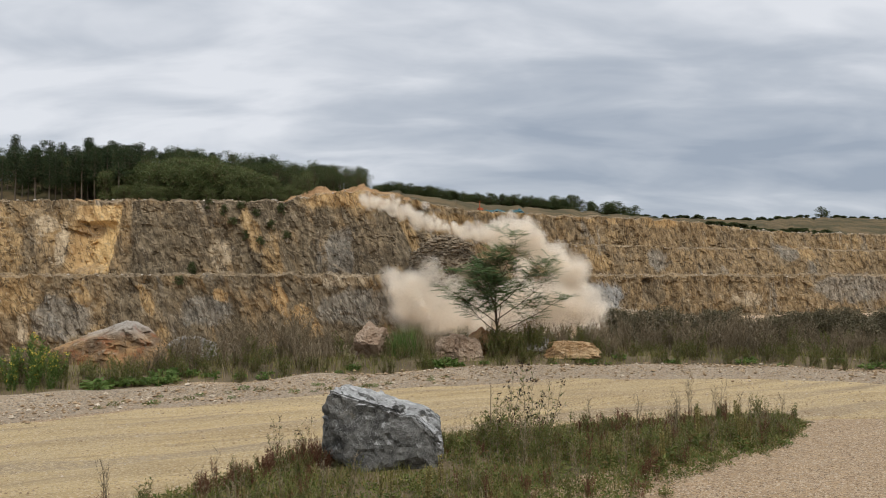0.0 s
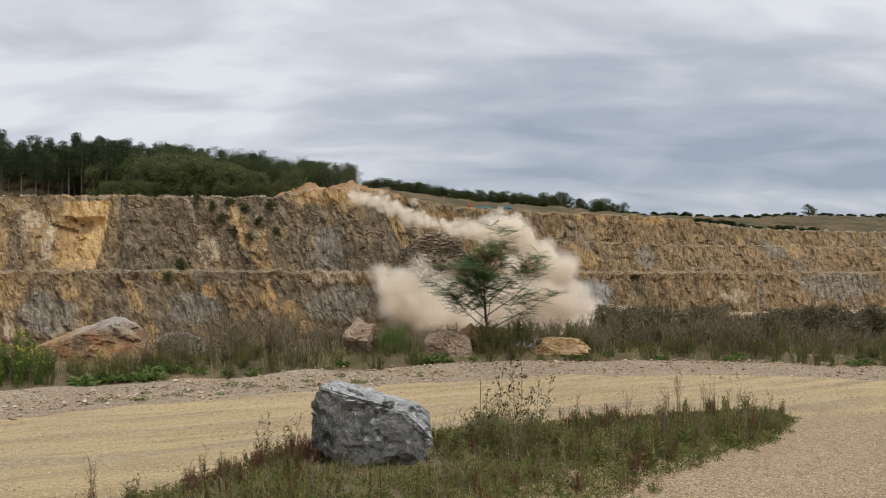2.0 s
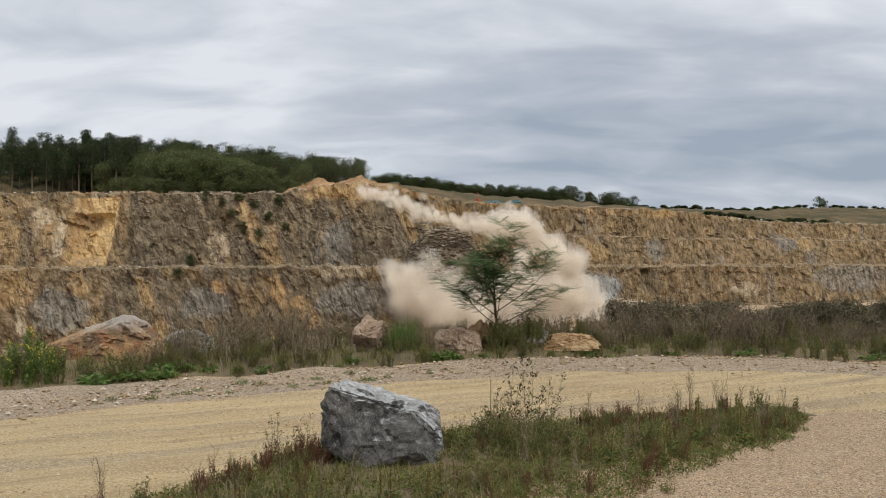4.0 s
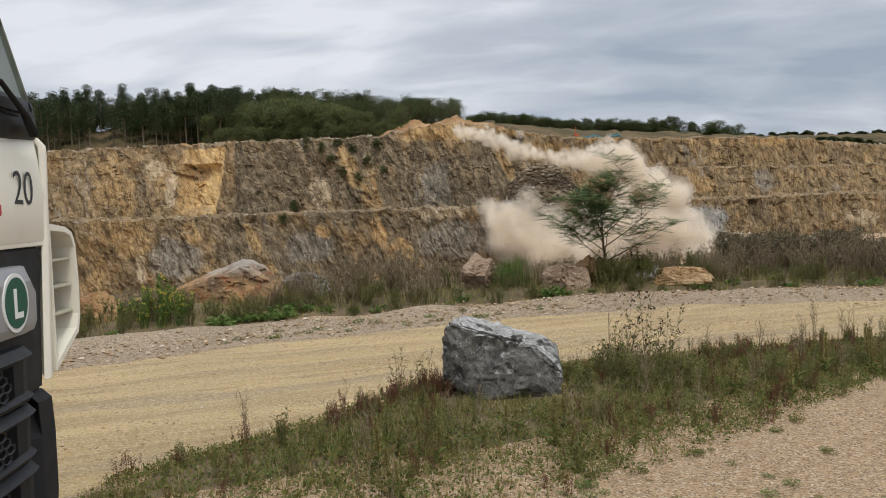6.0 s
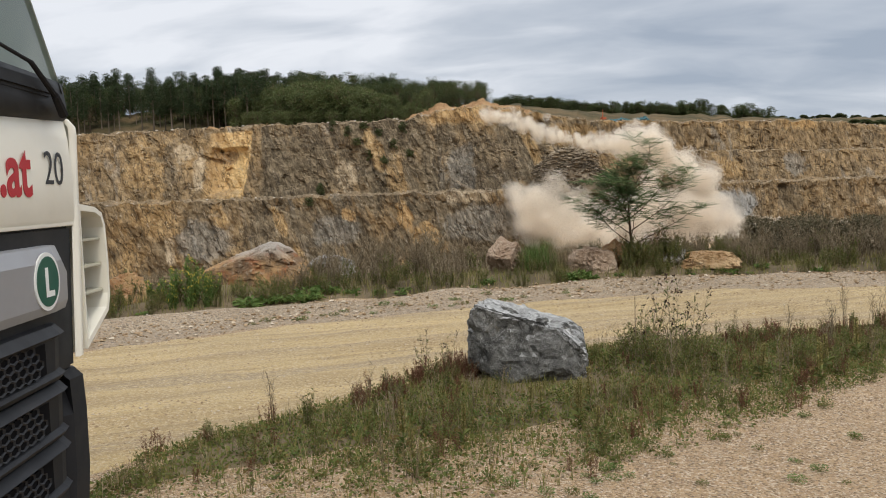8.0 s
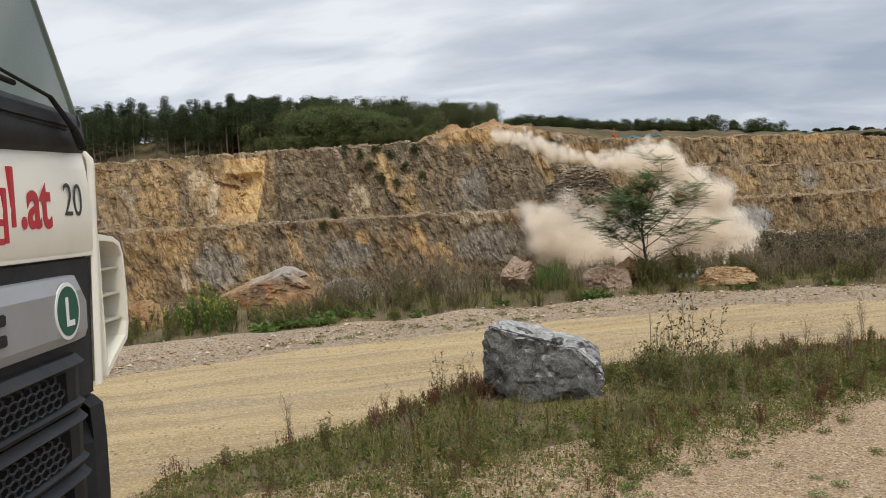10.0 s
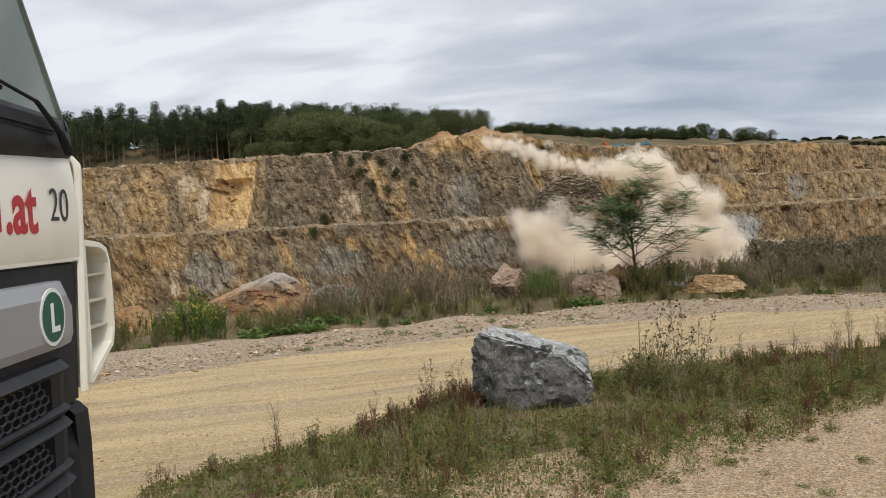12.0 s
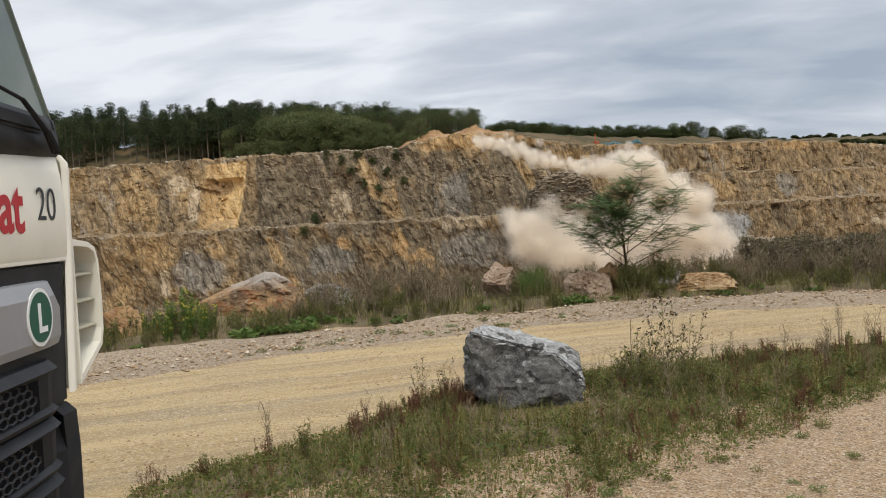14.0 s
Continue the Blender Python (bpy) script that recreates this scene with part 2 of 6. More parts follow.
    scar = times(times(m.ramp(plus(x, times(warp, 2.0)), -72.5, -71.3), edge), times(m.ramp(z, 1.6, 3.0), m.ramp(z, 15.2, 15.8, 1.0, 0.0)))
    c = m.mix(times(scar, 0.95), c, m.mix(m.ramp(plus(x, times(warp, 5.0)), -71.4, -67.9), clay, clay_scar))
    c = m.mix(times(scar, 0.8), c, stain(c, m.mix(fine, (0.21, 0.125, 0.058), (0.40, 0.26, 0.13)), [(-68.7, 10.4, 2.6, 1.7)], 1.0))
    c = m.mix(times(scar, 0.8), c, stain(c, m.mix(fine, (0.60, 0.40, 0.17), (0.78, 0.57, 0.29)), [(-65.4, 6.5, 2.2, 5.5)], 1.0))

    # cracks: along the dip, and across it where blocks have come away; their shadow is painted in
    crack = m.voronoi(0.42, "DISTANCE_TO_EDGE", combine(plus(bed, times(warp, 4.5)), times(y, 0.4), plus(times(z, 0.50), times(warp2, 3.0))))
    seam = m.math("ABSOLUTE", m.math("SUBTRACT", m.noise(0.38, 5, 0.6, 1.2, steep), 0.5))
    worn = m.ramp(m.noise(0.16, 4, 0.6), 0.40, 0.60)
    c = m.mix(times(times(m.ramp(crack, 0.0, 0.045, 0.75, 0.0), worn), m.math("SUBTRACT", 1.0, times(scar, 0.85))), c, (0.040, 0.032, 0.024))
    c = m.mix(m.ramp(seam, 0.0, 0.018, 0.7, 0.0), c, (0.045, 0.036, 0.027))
    c = m.mix(m.ramp(m.noise(1.3, 9, 0.76, 0.4, dip), 0.57, 0.65, 0.0, 0.6), c, (0.50, 0.43, 0.325))
    # shadows of the fractured rock, put into the colour as dark noise patches
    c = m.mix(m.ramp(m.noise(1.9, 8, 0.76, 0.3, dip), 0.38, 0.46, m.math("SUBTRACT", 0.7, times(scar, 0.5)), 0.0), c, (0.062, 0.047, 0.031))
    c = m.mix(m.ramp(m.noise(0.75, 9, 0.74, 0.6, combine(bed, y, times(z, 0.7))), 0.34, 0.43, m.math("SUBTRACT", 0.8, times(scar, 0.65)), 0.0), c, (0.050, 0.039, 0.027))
    # dusty benches and crest
    geo = m.t.nodes.new("ShaderNodeNewGeometry")
    ns = m.t.nodes.new("ShaderNodeSeparateXYZ")
    m.t.links.new(geo.outputs["True Normal"], ns.inputs[0])
    c = m.mix(m.ramp(ns.outputs["Z"], 0.62, 0.9, 0, 0.6), c, m.mix(fine, (0.15, 0.11, 0.066), (0.37, 0.285, 0.185)))
    h = plus(times(m.noise(0.9, 9, 0.7, 0.4, dip), 1.6), times(m.ramp(crack, 0.0, 0.12), 0.5))
    m.bump(h, 0.8, 0.35)
    return m.done(c, 0.92, spec=0.15)


def soil_material(name, a, b, speck, scale=1.0):
    m = Nodes(name)
    c = m.mix(m.ramp(m.noise(0.09 * scale, 6), 0.35, 0.65), a, b)
    c = m.mix(m.ramp(m.noise(1.6 * scale, 6, 0.7), 0.5, 0.7, 0, 0.6), c, speck)
    m.bump(m.noise(1.2 * scale, 7, 0.7), 0.8, 0.3 / scale)
    return m.done(c, 0.95, spec=0.1)


def boulder_material():
    m = Nodes("grey_marble_rock")
    x, y, z = m.axes()
    big, mid, fine = m.noise(3.2, 6, 0.62, 0.6), m.noise(14, 8, 0.7, 0.3), m.noise(70, 6, 0.7)
    streak = m.noise(7, 7, 0.7, 0.5, m.mapped((1.0, 1.0, 0.35), (0, 38, 0)))
    c = m.mix(m.ramp(m.math("ADD", m.math("MULTIPLY", mid, 0.5), m.math("MULTIPLY", streak, 0.5)), 0.38, 0.64), (0.056, 0.055, 0.051), (0.225, 0.220, 0.203))
    c = m.mix(m.ramp(big, 0.52, 0.70, 0, 0.5), c, (0.25, 0.245, 0.235))
    c = m.mix(m.ramp(fine, 0.57, 0.68, 0, 0.6), c, (0.42, 0.42, 0.41))
    c = m.mix(m.ramp(m.noise(5, 6, 0.65), 0.60, 0.72, 0, 0.4), c, (0.23, 0.195, 0.14))
    veins = m.ramp(m.math("ABSOLUTE", m.math("SUBTRACT", m.noise(3.5, 5, 0.6, 1.2), 0.5)), 0.0, 0.007, 0.5, 0.0)
    c = m.mix(veins, c, (0.46, 0.455, 0.445))
    # pale crushed skin on the upper break, with brighter top light put into its colour
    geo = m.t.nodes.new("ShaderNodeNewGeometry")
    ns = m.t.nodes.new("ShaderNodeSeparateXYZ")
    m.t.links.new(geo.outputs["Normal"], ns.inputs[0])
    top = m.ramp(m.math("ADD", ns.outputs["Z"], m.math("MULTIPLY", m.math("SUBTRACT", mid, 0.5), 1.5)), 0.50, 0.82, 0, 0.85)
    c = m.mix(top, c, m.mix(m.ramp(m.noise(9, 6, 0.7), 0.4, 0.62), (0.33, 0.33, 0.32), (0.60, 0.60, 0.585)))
    m.bump(m.math("ADD", m.math("MULTIPLY", mid, 1.0), m.math("MULTIPLY", fine, 0.5)), 1.0, 0.035)
    return m.done(c, 0.85, spec=0.25)


def ochre_rock_material(name, a, b, d):
    m = Nodes(name)
    big, mid = m.noise(2.6, 6, 0.65, 0.5), m.noise(18, 7, 0.7)
    c = m.mix(m.ramp(big, 0.38, 0.62), a, b)
    c = m.mix(m.ramp(mid, 0.5, 0.72, 0, 0.55), c, d)
    c = m.mix(m.ramp(m.noise(7, 6, 0.7), 0.28, 0.42, 0.6, 0), c, (0.10, 0.075, 0.055))
    m.bump(m.math("ADD", mid, m.noise(5, 6, 0.7)), 1.0, 0.06)
    return m.done(c, 0.9, spec=0.15)


def leaf_material(name, a, b, dry=None, glow=0.35):
    """Thin leaves: diffuse, with some light coming through; each leaf has its own shade."""
    m = Nodes(name)
    isl = m.island()
    c = m.mix(isl, a, b)
    if dry:
        c = m.mix(m.ramp(m.math("FRACT", m.math("MULTIPLY", isl, 7.31)), 0.72, 0.95, 0, 0.9), c, dry)
    c = m.mix(m.math("MULTIPLY", m.random(), 0.35), c, tuple(0.55 * v for v in a))
    m.done(c, 0.65, spec=0.15)
    tr = m.t.nodes.new("ShaderNodeBsdfTranslucent")
    m.link(c, tr.inputs[0])
    ms = m.t.nodes.new("ShaderNodeMixShader")
    ms.inputs[0].default_value = glow
    m.t.links.new(m.b.outputs[0], ms.inputs[1])
    m.t.links.new(tr.outputs[0], ms.inputs[2])
    m.t.links.new(ms.outputs[0], m.out.inputs[0])
    return m.mat


def paint_material(name, color, rough, spec=0.5, dirt=(0.30, 0.26, 0.20), dirt_amount=0.25, metal=0.0, bump=0.0):
    m = Nodes(name)
    c = m.mix(m.ramp(m.noise(2.2, 6, 0.65), 0.45, 0.8, 0, dirt_amount), color, dirt)
    c = m.mix(m.ramp(m.noise(90, 4, 0.7), 0.62, 0.8, 0, dirt_amount), c, dirt)
    if bump:
        m.bump(m.noise(400, 2), bump, 0.001)
    return m.done(c, m.ramp(m.noise(5, 4), 0.3, 0.8, rough, min(1, rough + 0.2)), metal, spec)


def bark_material():
    m = Nodes("bark")
    c = m.mix(m.noise(6, 6, 0.7), (0.055, 0.040, 0.028), (0.16, 0.12, 0.085))
    return m.done(c, 0.95, spec=0.1)


M_GRAVEL, M_ROAD, M_SHOULDER, M_FACE = gravel_material(), road_material(), shoulder_material(), face_material()
M_PLATEAU = soil_material("plateau_soil", (0.060, 0.054, 0.027), (0.150, 0.105, 0.055), (0.065, 0.065, 0.032))
M_SOIL = soil_material("verge_soil", (0.10, 0.078, 0.048), (0.19, 0.145, 0.09), (0.09, 0.085, 0.045), 6.0)
M_SPOIL = soil_material("orange_spoil", (0.27, 0.16, 0.08), (0.40, 0.26, 0.14), (0.20, 0.12, 0.065), 3.0)
M_BOULDER = boulder_material()
M_ROCK_PINK = ochre_rock_material("pink_limestone", (0.31, 0.215, 0.145), (0.45, 0.34, 0.25), (0.56, 0.47, 0.37))
M_ROCK_OCHRE = ochre_rock_material("ochre_limestone", (0.34, 0.185, 0.085), (0.52, 0.34, 0.17), (0.58, 0.48, 0.36))
M_ROCK_SLAB = ochre_rock_material("orange_limestone", (0.36, 0.215, 0.10), (0.52, 0.36, 0.20), (0.60, 0.50, 0.37))
M_ROCK_GREY = ochre_rock_material("grey_limestone", (0.22, 0.20, 0.175), (0.36, 0.33, 0.29), (0.50, 0.48, 0.44))
M_BARK = bark_material()
M_PINE = leaf_material("pine_needles", (0.024, 0.044, 0.019), (0.062, 0.090, 0.036), (0.10, 0.085, 0.045), 0.3)
M_BROAD = leaf_material("forest_leaves", (0.040, 0.068, 0.024), (0.100, 0.128, 0.046), (0.17, 0.125, 0.055), 0.35)
M_SCRUB = leaf_material("scrub_leaves", (0.058, 0.085, 0.032), (0.125, 0.150, 0.058), (0.17, 0.13, 0.075), 0.35)
M_CREST = leaf_material("crest_scrub_leaves", (0.080, 0.115, 0.042), (0.165, 0.190, 0.072), (0.19, 0.145, 0.08), 0.35)
M_PINEBARK = leaf_material("pine_bark", (0.10, 0.078, 0.058), (0.20, 0.16, 0.12), None, 0.0)
M_BRUSH = leaf_material("withered_brush_leaves", (0.085, 0.080, 0.042), (0.175, 0.145, 0.085), (0.25, 0.20, 0.135), 0.25)
M_LOCUST = leaf_material("locust_leaves", (0.105, 0.175, 0.068), (0.215, 0.300, 0.125), None, 0.45)
M_GRASS = leaf_material("grass_blades", (0.145, 0.160, 0.042), (0.30, 0.275, 0.088), (0.40, 0.30, 0.14), 0.3)
M_DRYGRASS = leaf_material("dry_grass", (0.30, 0.225, 0.13), (0.48, 0.385, 0.24), (0.20, 0.145, 0.085), 0.3)
M_WEED = leaf_material("weed_leaves", (0.090, 0.118, 0.032), (0.205, 0.215, 0.062), (0.27, 0.175, 0.075), 0.3)
M_HERB = leaf_material("fresh_leaves", (0.10, 0.165, 0.042), (0.20, 0.275, 0.08), None, 0.35)
M_DRY = leaf_material("dry_stalks", (0.125, 0.094, 0.055), (0.28, 0.218, 0.135), (0.40, 0.335, 0.235), 0.1)
M_RED = leaf_material("red_weed_leaves", (0.135, 0.052, 0.034), (0.23, 0.105, 0.062), (0.13, 0.115, 0.05), 0.3)
M_YELLOW = leaf_material("yellow_petals", (0.62, 0.47, 0.05), (0.75, 0.62, 0.14), None, 0.2)
M_SEED = leaf_material("dark_seed_heads", (0.030, 0.020, 0.014), (0.070, 0.045, 0.030), None, 0.0)

# ---- helpers of this scene ----


def mesh_object(name, verts, faces, material, parent=None, label="", smooth=True):
    me = bpy.data.meshes.new(name)
    me.from_pydata(verts, [], faces)
    me.materials.append(material)
    if smooth:
        me.polygons.foreach_set("use_smooth", [True] * len(me.polygons))
    ob = new(name, me)
    if parent:
        ob.parent = parent
    if label:
        ob["label"] = label
    return ob


def part(name, bm, material, parent, label="", smooth=False):
    """Links a bmesh as one mesh object under a thing or a part."""
    me = bpy.data.meshes.new(name)
    bm.to_mesh(me)
    bm.free()
    me.materials.append(material)
    if smooth:
        me.polygons.foreach_set("use_smooth", [True] * len(me.polygons))
    ob = new(name, me)
    ob.parent = parent
    if label:
        ob["label"] = label
    return ob


def thing(name, m=None, label="", category="", group=""):
    ob = new(name)
    ob.empty_display_size = 0.1
    if m is not None:
        ob.matrix_basis = m
    return tagged(ob, label, category, group)


def grid_faces(rows, cols):
    a = np.arange((rows - 1) * (cols - 1))
    i = a // (cols - 1) * cols + a % (cols - 1)
    return np.stack([i, i + 1, i + cols + 1, i + cols], 1).tolist()


def sm(v, lo, hi):
    """Smoothstep."""
    t = np.clip((v - lo) / (hi - lo), 0, 1)
    return t * t * (3 - 2 * t)


def fbm(p, scale, octaves=4, seed=0.0):
    return noise.fractal((p[0] * scale + seed, p[1] * scale - seed, p[2] * scale + 2 * seed), 1.0, 2.0, octaves)


# ---- the lie of the land ----
# Edges of the haul road and of the overgrown verge beyond it, y over x.
VERGE_X, VERGE_Y = (-60, -30, -12, -6.2, -4.9, -2.7, -1.7, 0.0, 3.2, 5.1, 7.5, 20, 60), (-30, -6, 6.9, 10.9, 11.7, 12.8, 13.4, 14.4, 15.0, 14.8, 14.3, 12, 4)
FAR_X, FAR_Y = (-60, -30, -12, -5.9, -3.9, -2.4, -0.5, 1.9, 4.7, 6.7, 20, 60), (-34, -10, 3.3, 8.3, 10.1, 11.1, 12.35, 13.2, 13.4, 12.8, 10.8, 3)
NEAR_X, NEAR_Y = (-60, -30, -12, -5, -3.05, -2.1, -1.3, -0.2, 1.6, 3.3, 6, 20, 60), (-46, -20, -6, 1.6, 4.7, 6.1, 7.5, 8.4, 9.0, 9.6, 9.7, 8, 0)


def verge(x):
    return np.interp(x, VERGE_X, VERGE_Y)


def road_far(x):
    return np.interp(x, FAR_X, FAR_Y)


def road_near(x):
    return np.interp(x, NEAR_X, NEAR_Y)


def pit_floor(x):
    return -13.0 + 4.2 * sm(x, 5.0, 30.0)


def ground_z(x, y):
    """Height of the ground: the road, the windrow at its far side, the verge, then the pit."""
    v = verge(x) + 0.25 * noise.noise((x * 0.7, 3.0, 0))
    z = 0.03 * noise.noise((x * 0.35, y * 0.35, 0)) + 0.015 * noise.noise((x * 1.7, y * 1.7, 5))
    d = y - v
    bank = math.exp(-((d + 0.55) / 0.42) ** 2) * 0.13
    z += bank * (0.75 + 0.6 * noise.noise((x * 0.8, y * 0.8, 9)))
    z += 0.14 * sm(d, -0.3, 0.8) + 0.10 * sm(d, 0, 1.0) * noise.noise((x * 0.9, y * 0.9, 2))
    ruts = sm(y, road_near(x), road_near(x) + 0.5) * (1 - sm(y, road_far(x) - 0.5, road_far(x)))
    z += ruts * (0.012 * math.sin((y - 0.5 * (road_near(x) + road_far(x))) * 5.2 + noise.noise((x * 0.5, y * 0.5, 1)) * 2) - 0.02)
    if y > 0:
        z += (pit_floor(x) - 0.14) * float(sm(d, 5.0, 16.0)) * (1.0 - float(sm(abs(x), 260, 420)))
    return z


def ring_sheet(name, radii, angles, height, material):
    verts = []
    for r in radii:
        for a in angles:
            x, y = r * math.sin(a), r * math.cos(a)
            verts.append((x, y, height(x, y)))
    return mesh_object(name, verts, grid_faces(len(radii), len(angles)), material)


ang = [radians(a) for a in np.concatenate([np.arange(-180, -56, 4.0), np.arange(-56, 50, 0.3), np.arange(50, 180, 4.0), [180.0]])]
rad = [0.05, 0.5, 1.0, 1.6, 2.2] + list(np.geomspace(2.7, 30, 230)) + list(np.geomspace(31, 260, 60)) + [320, 420, 600, 900, 1500, 2600]
ground = ring_sheet("ground", rad, ang, ground_z, M_GRAVEL)
tagged(ground, "pinkish-tan crushed gravel ground beside a quarry road", "ground", kind="structure")


def strip(name, lo, hi, xs, rows, material, lift, ragged):
    """A band of the ground between two edge curves, a little above it, with ragged edges."""
    verts = []
    for j in range(rows):
        t = j / (rows - 1)
        for x in xs:
            e = ragged * (noise.noise((x * 0.9, 7.0, 0)) + 0.6 * noise.noise((x * 4.1, 1.0, 0)))
            g = ragged * (noise.noise((x * 0.8, 17.0, 0)) + 0.6 * noise.noise((x * 3.7, 11.0, 0)))
            y = (lo(x) + e) * (1 - t) + (hi(x) + g) * t
            z = ground_z(x, y) + (lift if 0 < j < rows - 1 else -0.02)
            verts.append((x, y, z))
    return mesh_object(name, verts, grid_faces(rows, len(xs)), material)


band_x = list(np.linspace(-58, -9, 60)) + list(np.linspace(-8.8, 10, 260)) + list(np.linspace(10.5, 58, 50))
road = strip("road", road_near, road_far, band_x, 70, M_ROAD, 0.014, 0.16)
tagged(road, "tan compacted earth haul road with faint wheel tracks", "road", kind="structure")
shoulder = strip("road_shoulder", road_far, verge, band_x, 30, M_SHOULDER, 0.010, 0.12)
tagged(shoulder, "low windrow of grey crushed stone along the road", "shoulder", kind="structure")

def verge_back(x):
    return verge(x) + 6.0


def verge_front(x):
    return verge(x) - 0.05


verge_soil = strip("verge_soil", verge_front, verge_back, band_x, 36, M_SOIL, 0.012, 0.15)
tagged(verge_soil, "dark brown weedy soil of the far road verge", "soil", kind="structure")

# ---- quarry wall ----
WALL_X = (-330, -240, -165, -125, -60, -5, 14, 30, 52, 90, 140, 200, 280, 420)
WALL_Y = (40, 90, 132, 148, 150, 152, 163, 180, 204, 226, 243, 254, 258, 250)
CREST_X = (-330, -90, -65, -38, -31, -25, -18, -8, 0, 14, 30, 60, 85, 105, 140, 420)
CREST_Z = (16.5, 16.0, 16.2, 16.0, 16.2, 17.4, 18.0, 17.2, 16.4, 15.3, 15.8, 16.9, 16.6, 14.4, 14.2, 13.5)

wall_u = np.linspace(0, 1, 4001)
wx = np.interp(wall_u, np.linspace(0, 1, len(WALL_X)), WALL_X)
wy = np.interp(wall_u, np.linspace(0, 1, len(WALL_X)), WALL_Y)
k = np.hanning(161)
k /= k.sum()
wx = np.convolve(np.pad(wx, 80, mode="edge"), k, "valid")
wy = np.convolve(np.pad(wy, 80, mode="edge"), k, "valid")
run = np.concatenate([[0], np.cumsum(np.hypot(np.diff(wx), np.diff(wy)))])
# columns: close together where the wall is seen, far apart beyond
stations = np.concatenate([np.arange(0, run[np.searchsorted(wx, -125)], 6.0), np.arange(run[np.searchsorted(wx, -125)], run[np.searchsorted(wx, 170)], 0.42), np.arange(run[np.searchsorted(wx, 170)], run[-1], 6.0)])
col_x, col_y = np.interp(stations, run, wx), np.interp(stations, run, wy)
dx, dy = np.gradient(col_x, stations), np.gradient(col_y, stations)
nrm = np.hypot(dx, dy)
out_x, out_y = dy / nrm, -dx / nrm  # towards the pit


def crest(x):
    return np.interp(x, CREST_X, CREST_Z)


def wall_profile(x):
    """(how far back, how high) from the pit floor to the crest."""
    w2 = 5.5 * sm(x, -2, 22)
    low = 1.4 + 0.35 * noise.noise((x * 0.06, 0, 4)) + 0.45 * noise.noise((x * 0.4, 0, 14)) + 0.25 * noise.noise((x * 1.1, 0, 24))
    up2 = 11.0 - 2.4 * float(sm(x, -4, 20)) + 0.5 * float(sm(x, 20, 90)) + 0.5 * noise.noise((x * 0.05, 3, 4)) + 0.4 * noise.noise((x * 0.4, 3, 14))
    bw = (5.5 + 1.5 * noise.noise((x * 0.08, 0, 8))) * (1 - 0.6 * math.exp(-((x + 9) / 10) ** 2))
    c = crest(x) + 0.35 * noise.noise((x * 0.3, 5, 4)) + 0.25 * noise.noise((x * 0.9, 5, 14))
    return [(-2.5, pit_floor(x) - 1.0), (0, pit_floor(x) + 0.5), (2.2, low), (2.2 + bw, low + 0.5), (5.6 + bw, up2), (5.6 + bw + w2, up2 + 0.4), (7.4 + bw + w2, c), (9.4 + bw + w2, c + 0.3)]


SEGS = (4, 36, 9, 34, 8, 22, 6)


def wall_sheet():
    cols = []
    tops = []
    for i, x in enumerate(col_x):
        prof = wall_profile(x)
        col = []
        for s, (a, b) in enumerate(zip(prof, prof[1:])):
            n = SEGS[s]
            face = s in (1, 3, 5)
            for j in range(n + (s == len(SEGS) - 1)):
                t = j / n
                back, z = a[0] + (b[0] - a[0]) * t, a[1] + (b[1] - a[1]) * t
                # ribs and beds that run down to the east, broken across into blocks
                sl = stations[i] + (0.34 - 0.30 * float(sm(x, 0, 30))) * z
                wa, wb = 0.9 * noise.noise((sl * 0.35, z * 0.35, 11.0)), 0.9 * noise.noise((sl * 0.45, z * 0.45, 12.0))
                rel = 2.4 * noise.noise((sl * 0.06, z * 0.03, 1.0)) + 1.3 * abs(noise.noise((sl * 0.16, z * 0.07, 2.0))) + 0.8 * abs(noise.noise((sl * 0.40, z * 0.09, 3.0))) - 1.0
                rel += 0.40 * noise.cell((sl * 0.26 + 0.7 * wa, z * 0.10 + 0.6 * wb, 1.0)) + 0.26 * noise.cell((sl * 0.65 + 0.8 * wb, z * 0.20 + 0.7 * wa, 2.0)) + 0.15 * noise.cell((sl * 1.3 + wa, z * 0.5 + wb, 3.0))
                rel += 0.45 * noise.noise((sl * 0.35, z * 0.30, 8.0)) + 0.18 * noise.noise((sl * 0.9, z * 0.6, 6.0)) + 0.30 * abs(noise.noise((sl * 1.0, z * 0.16, 13.0))) + 0.10 * noise.noise((sl * 1.9, z * 1.6, 4.0))
                if not face and not (s == 4 and x < 4):
                    rel = rel * (1 - 0.4 * t)
                    z += 0.7 * noise.noise((stations[i] * 0.30, back * 0.5, 5.0)) + 0.45 * abs(noise.noise((stations[i] * 1.3, back * 1.1, 7.0)))
                # the hollow that the pale clay scar leaves
                rel -= 1.6 * float(sm(x, -72.0, -70.0) * (1 - sm(x + 0.10 * (15 - z), -63.4, -62.4)) * sm(z, 2.0, 4.0) * (1 - sm(z, 11.5, 12.5)))
                # narrow cleft in the eastern wall
                rel -= 2.0 * math.exp(-((x - 63.5 - 0.10 * z) / 0.9) ** 2) * float(sm(z, 1.5, 3) * (1 - sm(z, 8.5, 9.5)))
                rel -= 1.8 * math.exp(-((x - 52 + 0.25 * z) / 1.4) ** 2) * float(sm(z, -7, -5) * (1 - sm(z, 0.5, 1.2)))
                col.append((x - out_x[i] * back + out_x[i] * rel, col_y[i] - out_y[i] * back + out_y[i] * rel, z))
        cols.append(col)
        tops.append(col[-1])
    rows = len(cols[0])
    verts = [v for col in cols for v in col]
    faces = [f[::-1] for f in grid_faces(len(cols), rows)]
    return verts, faces, tops


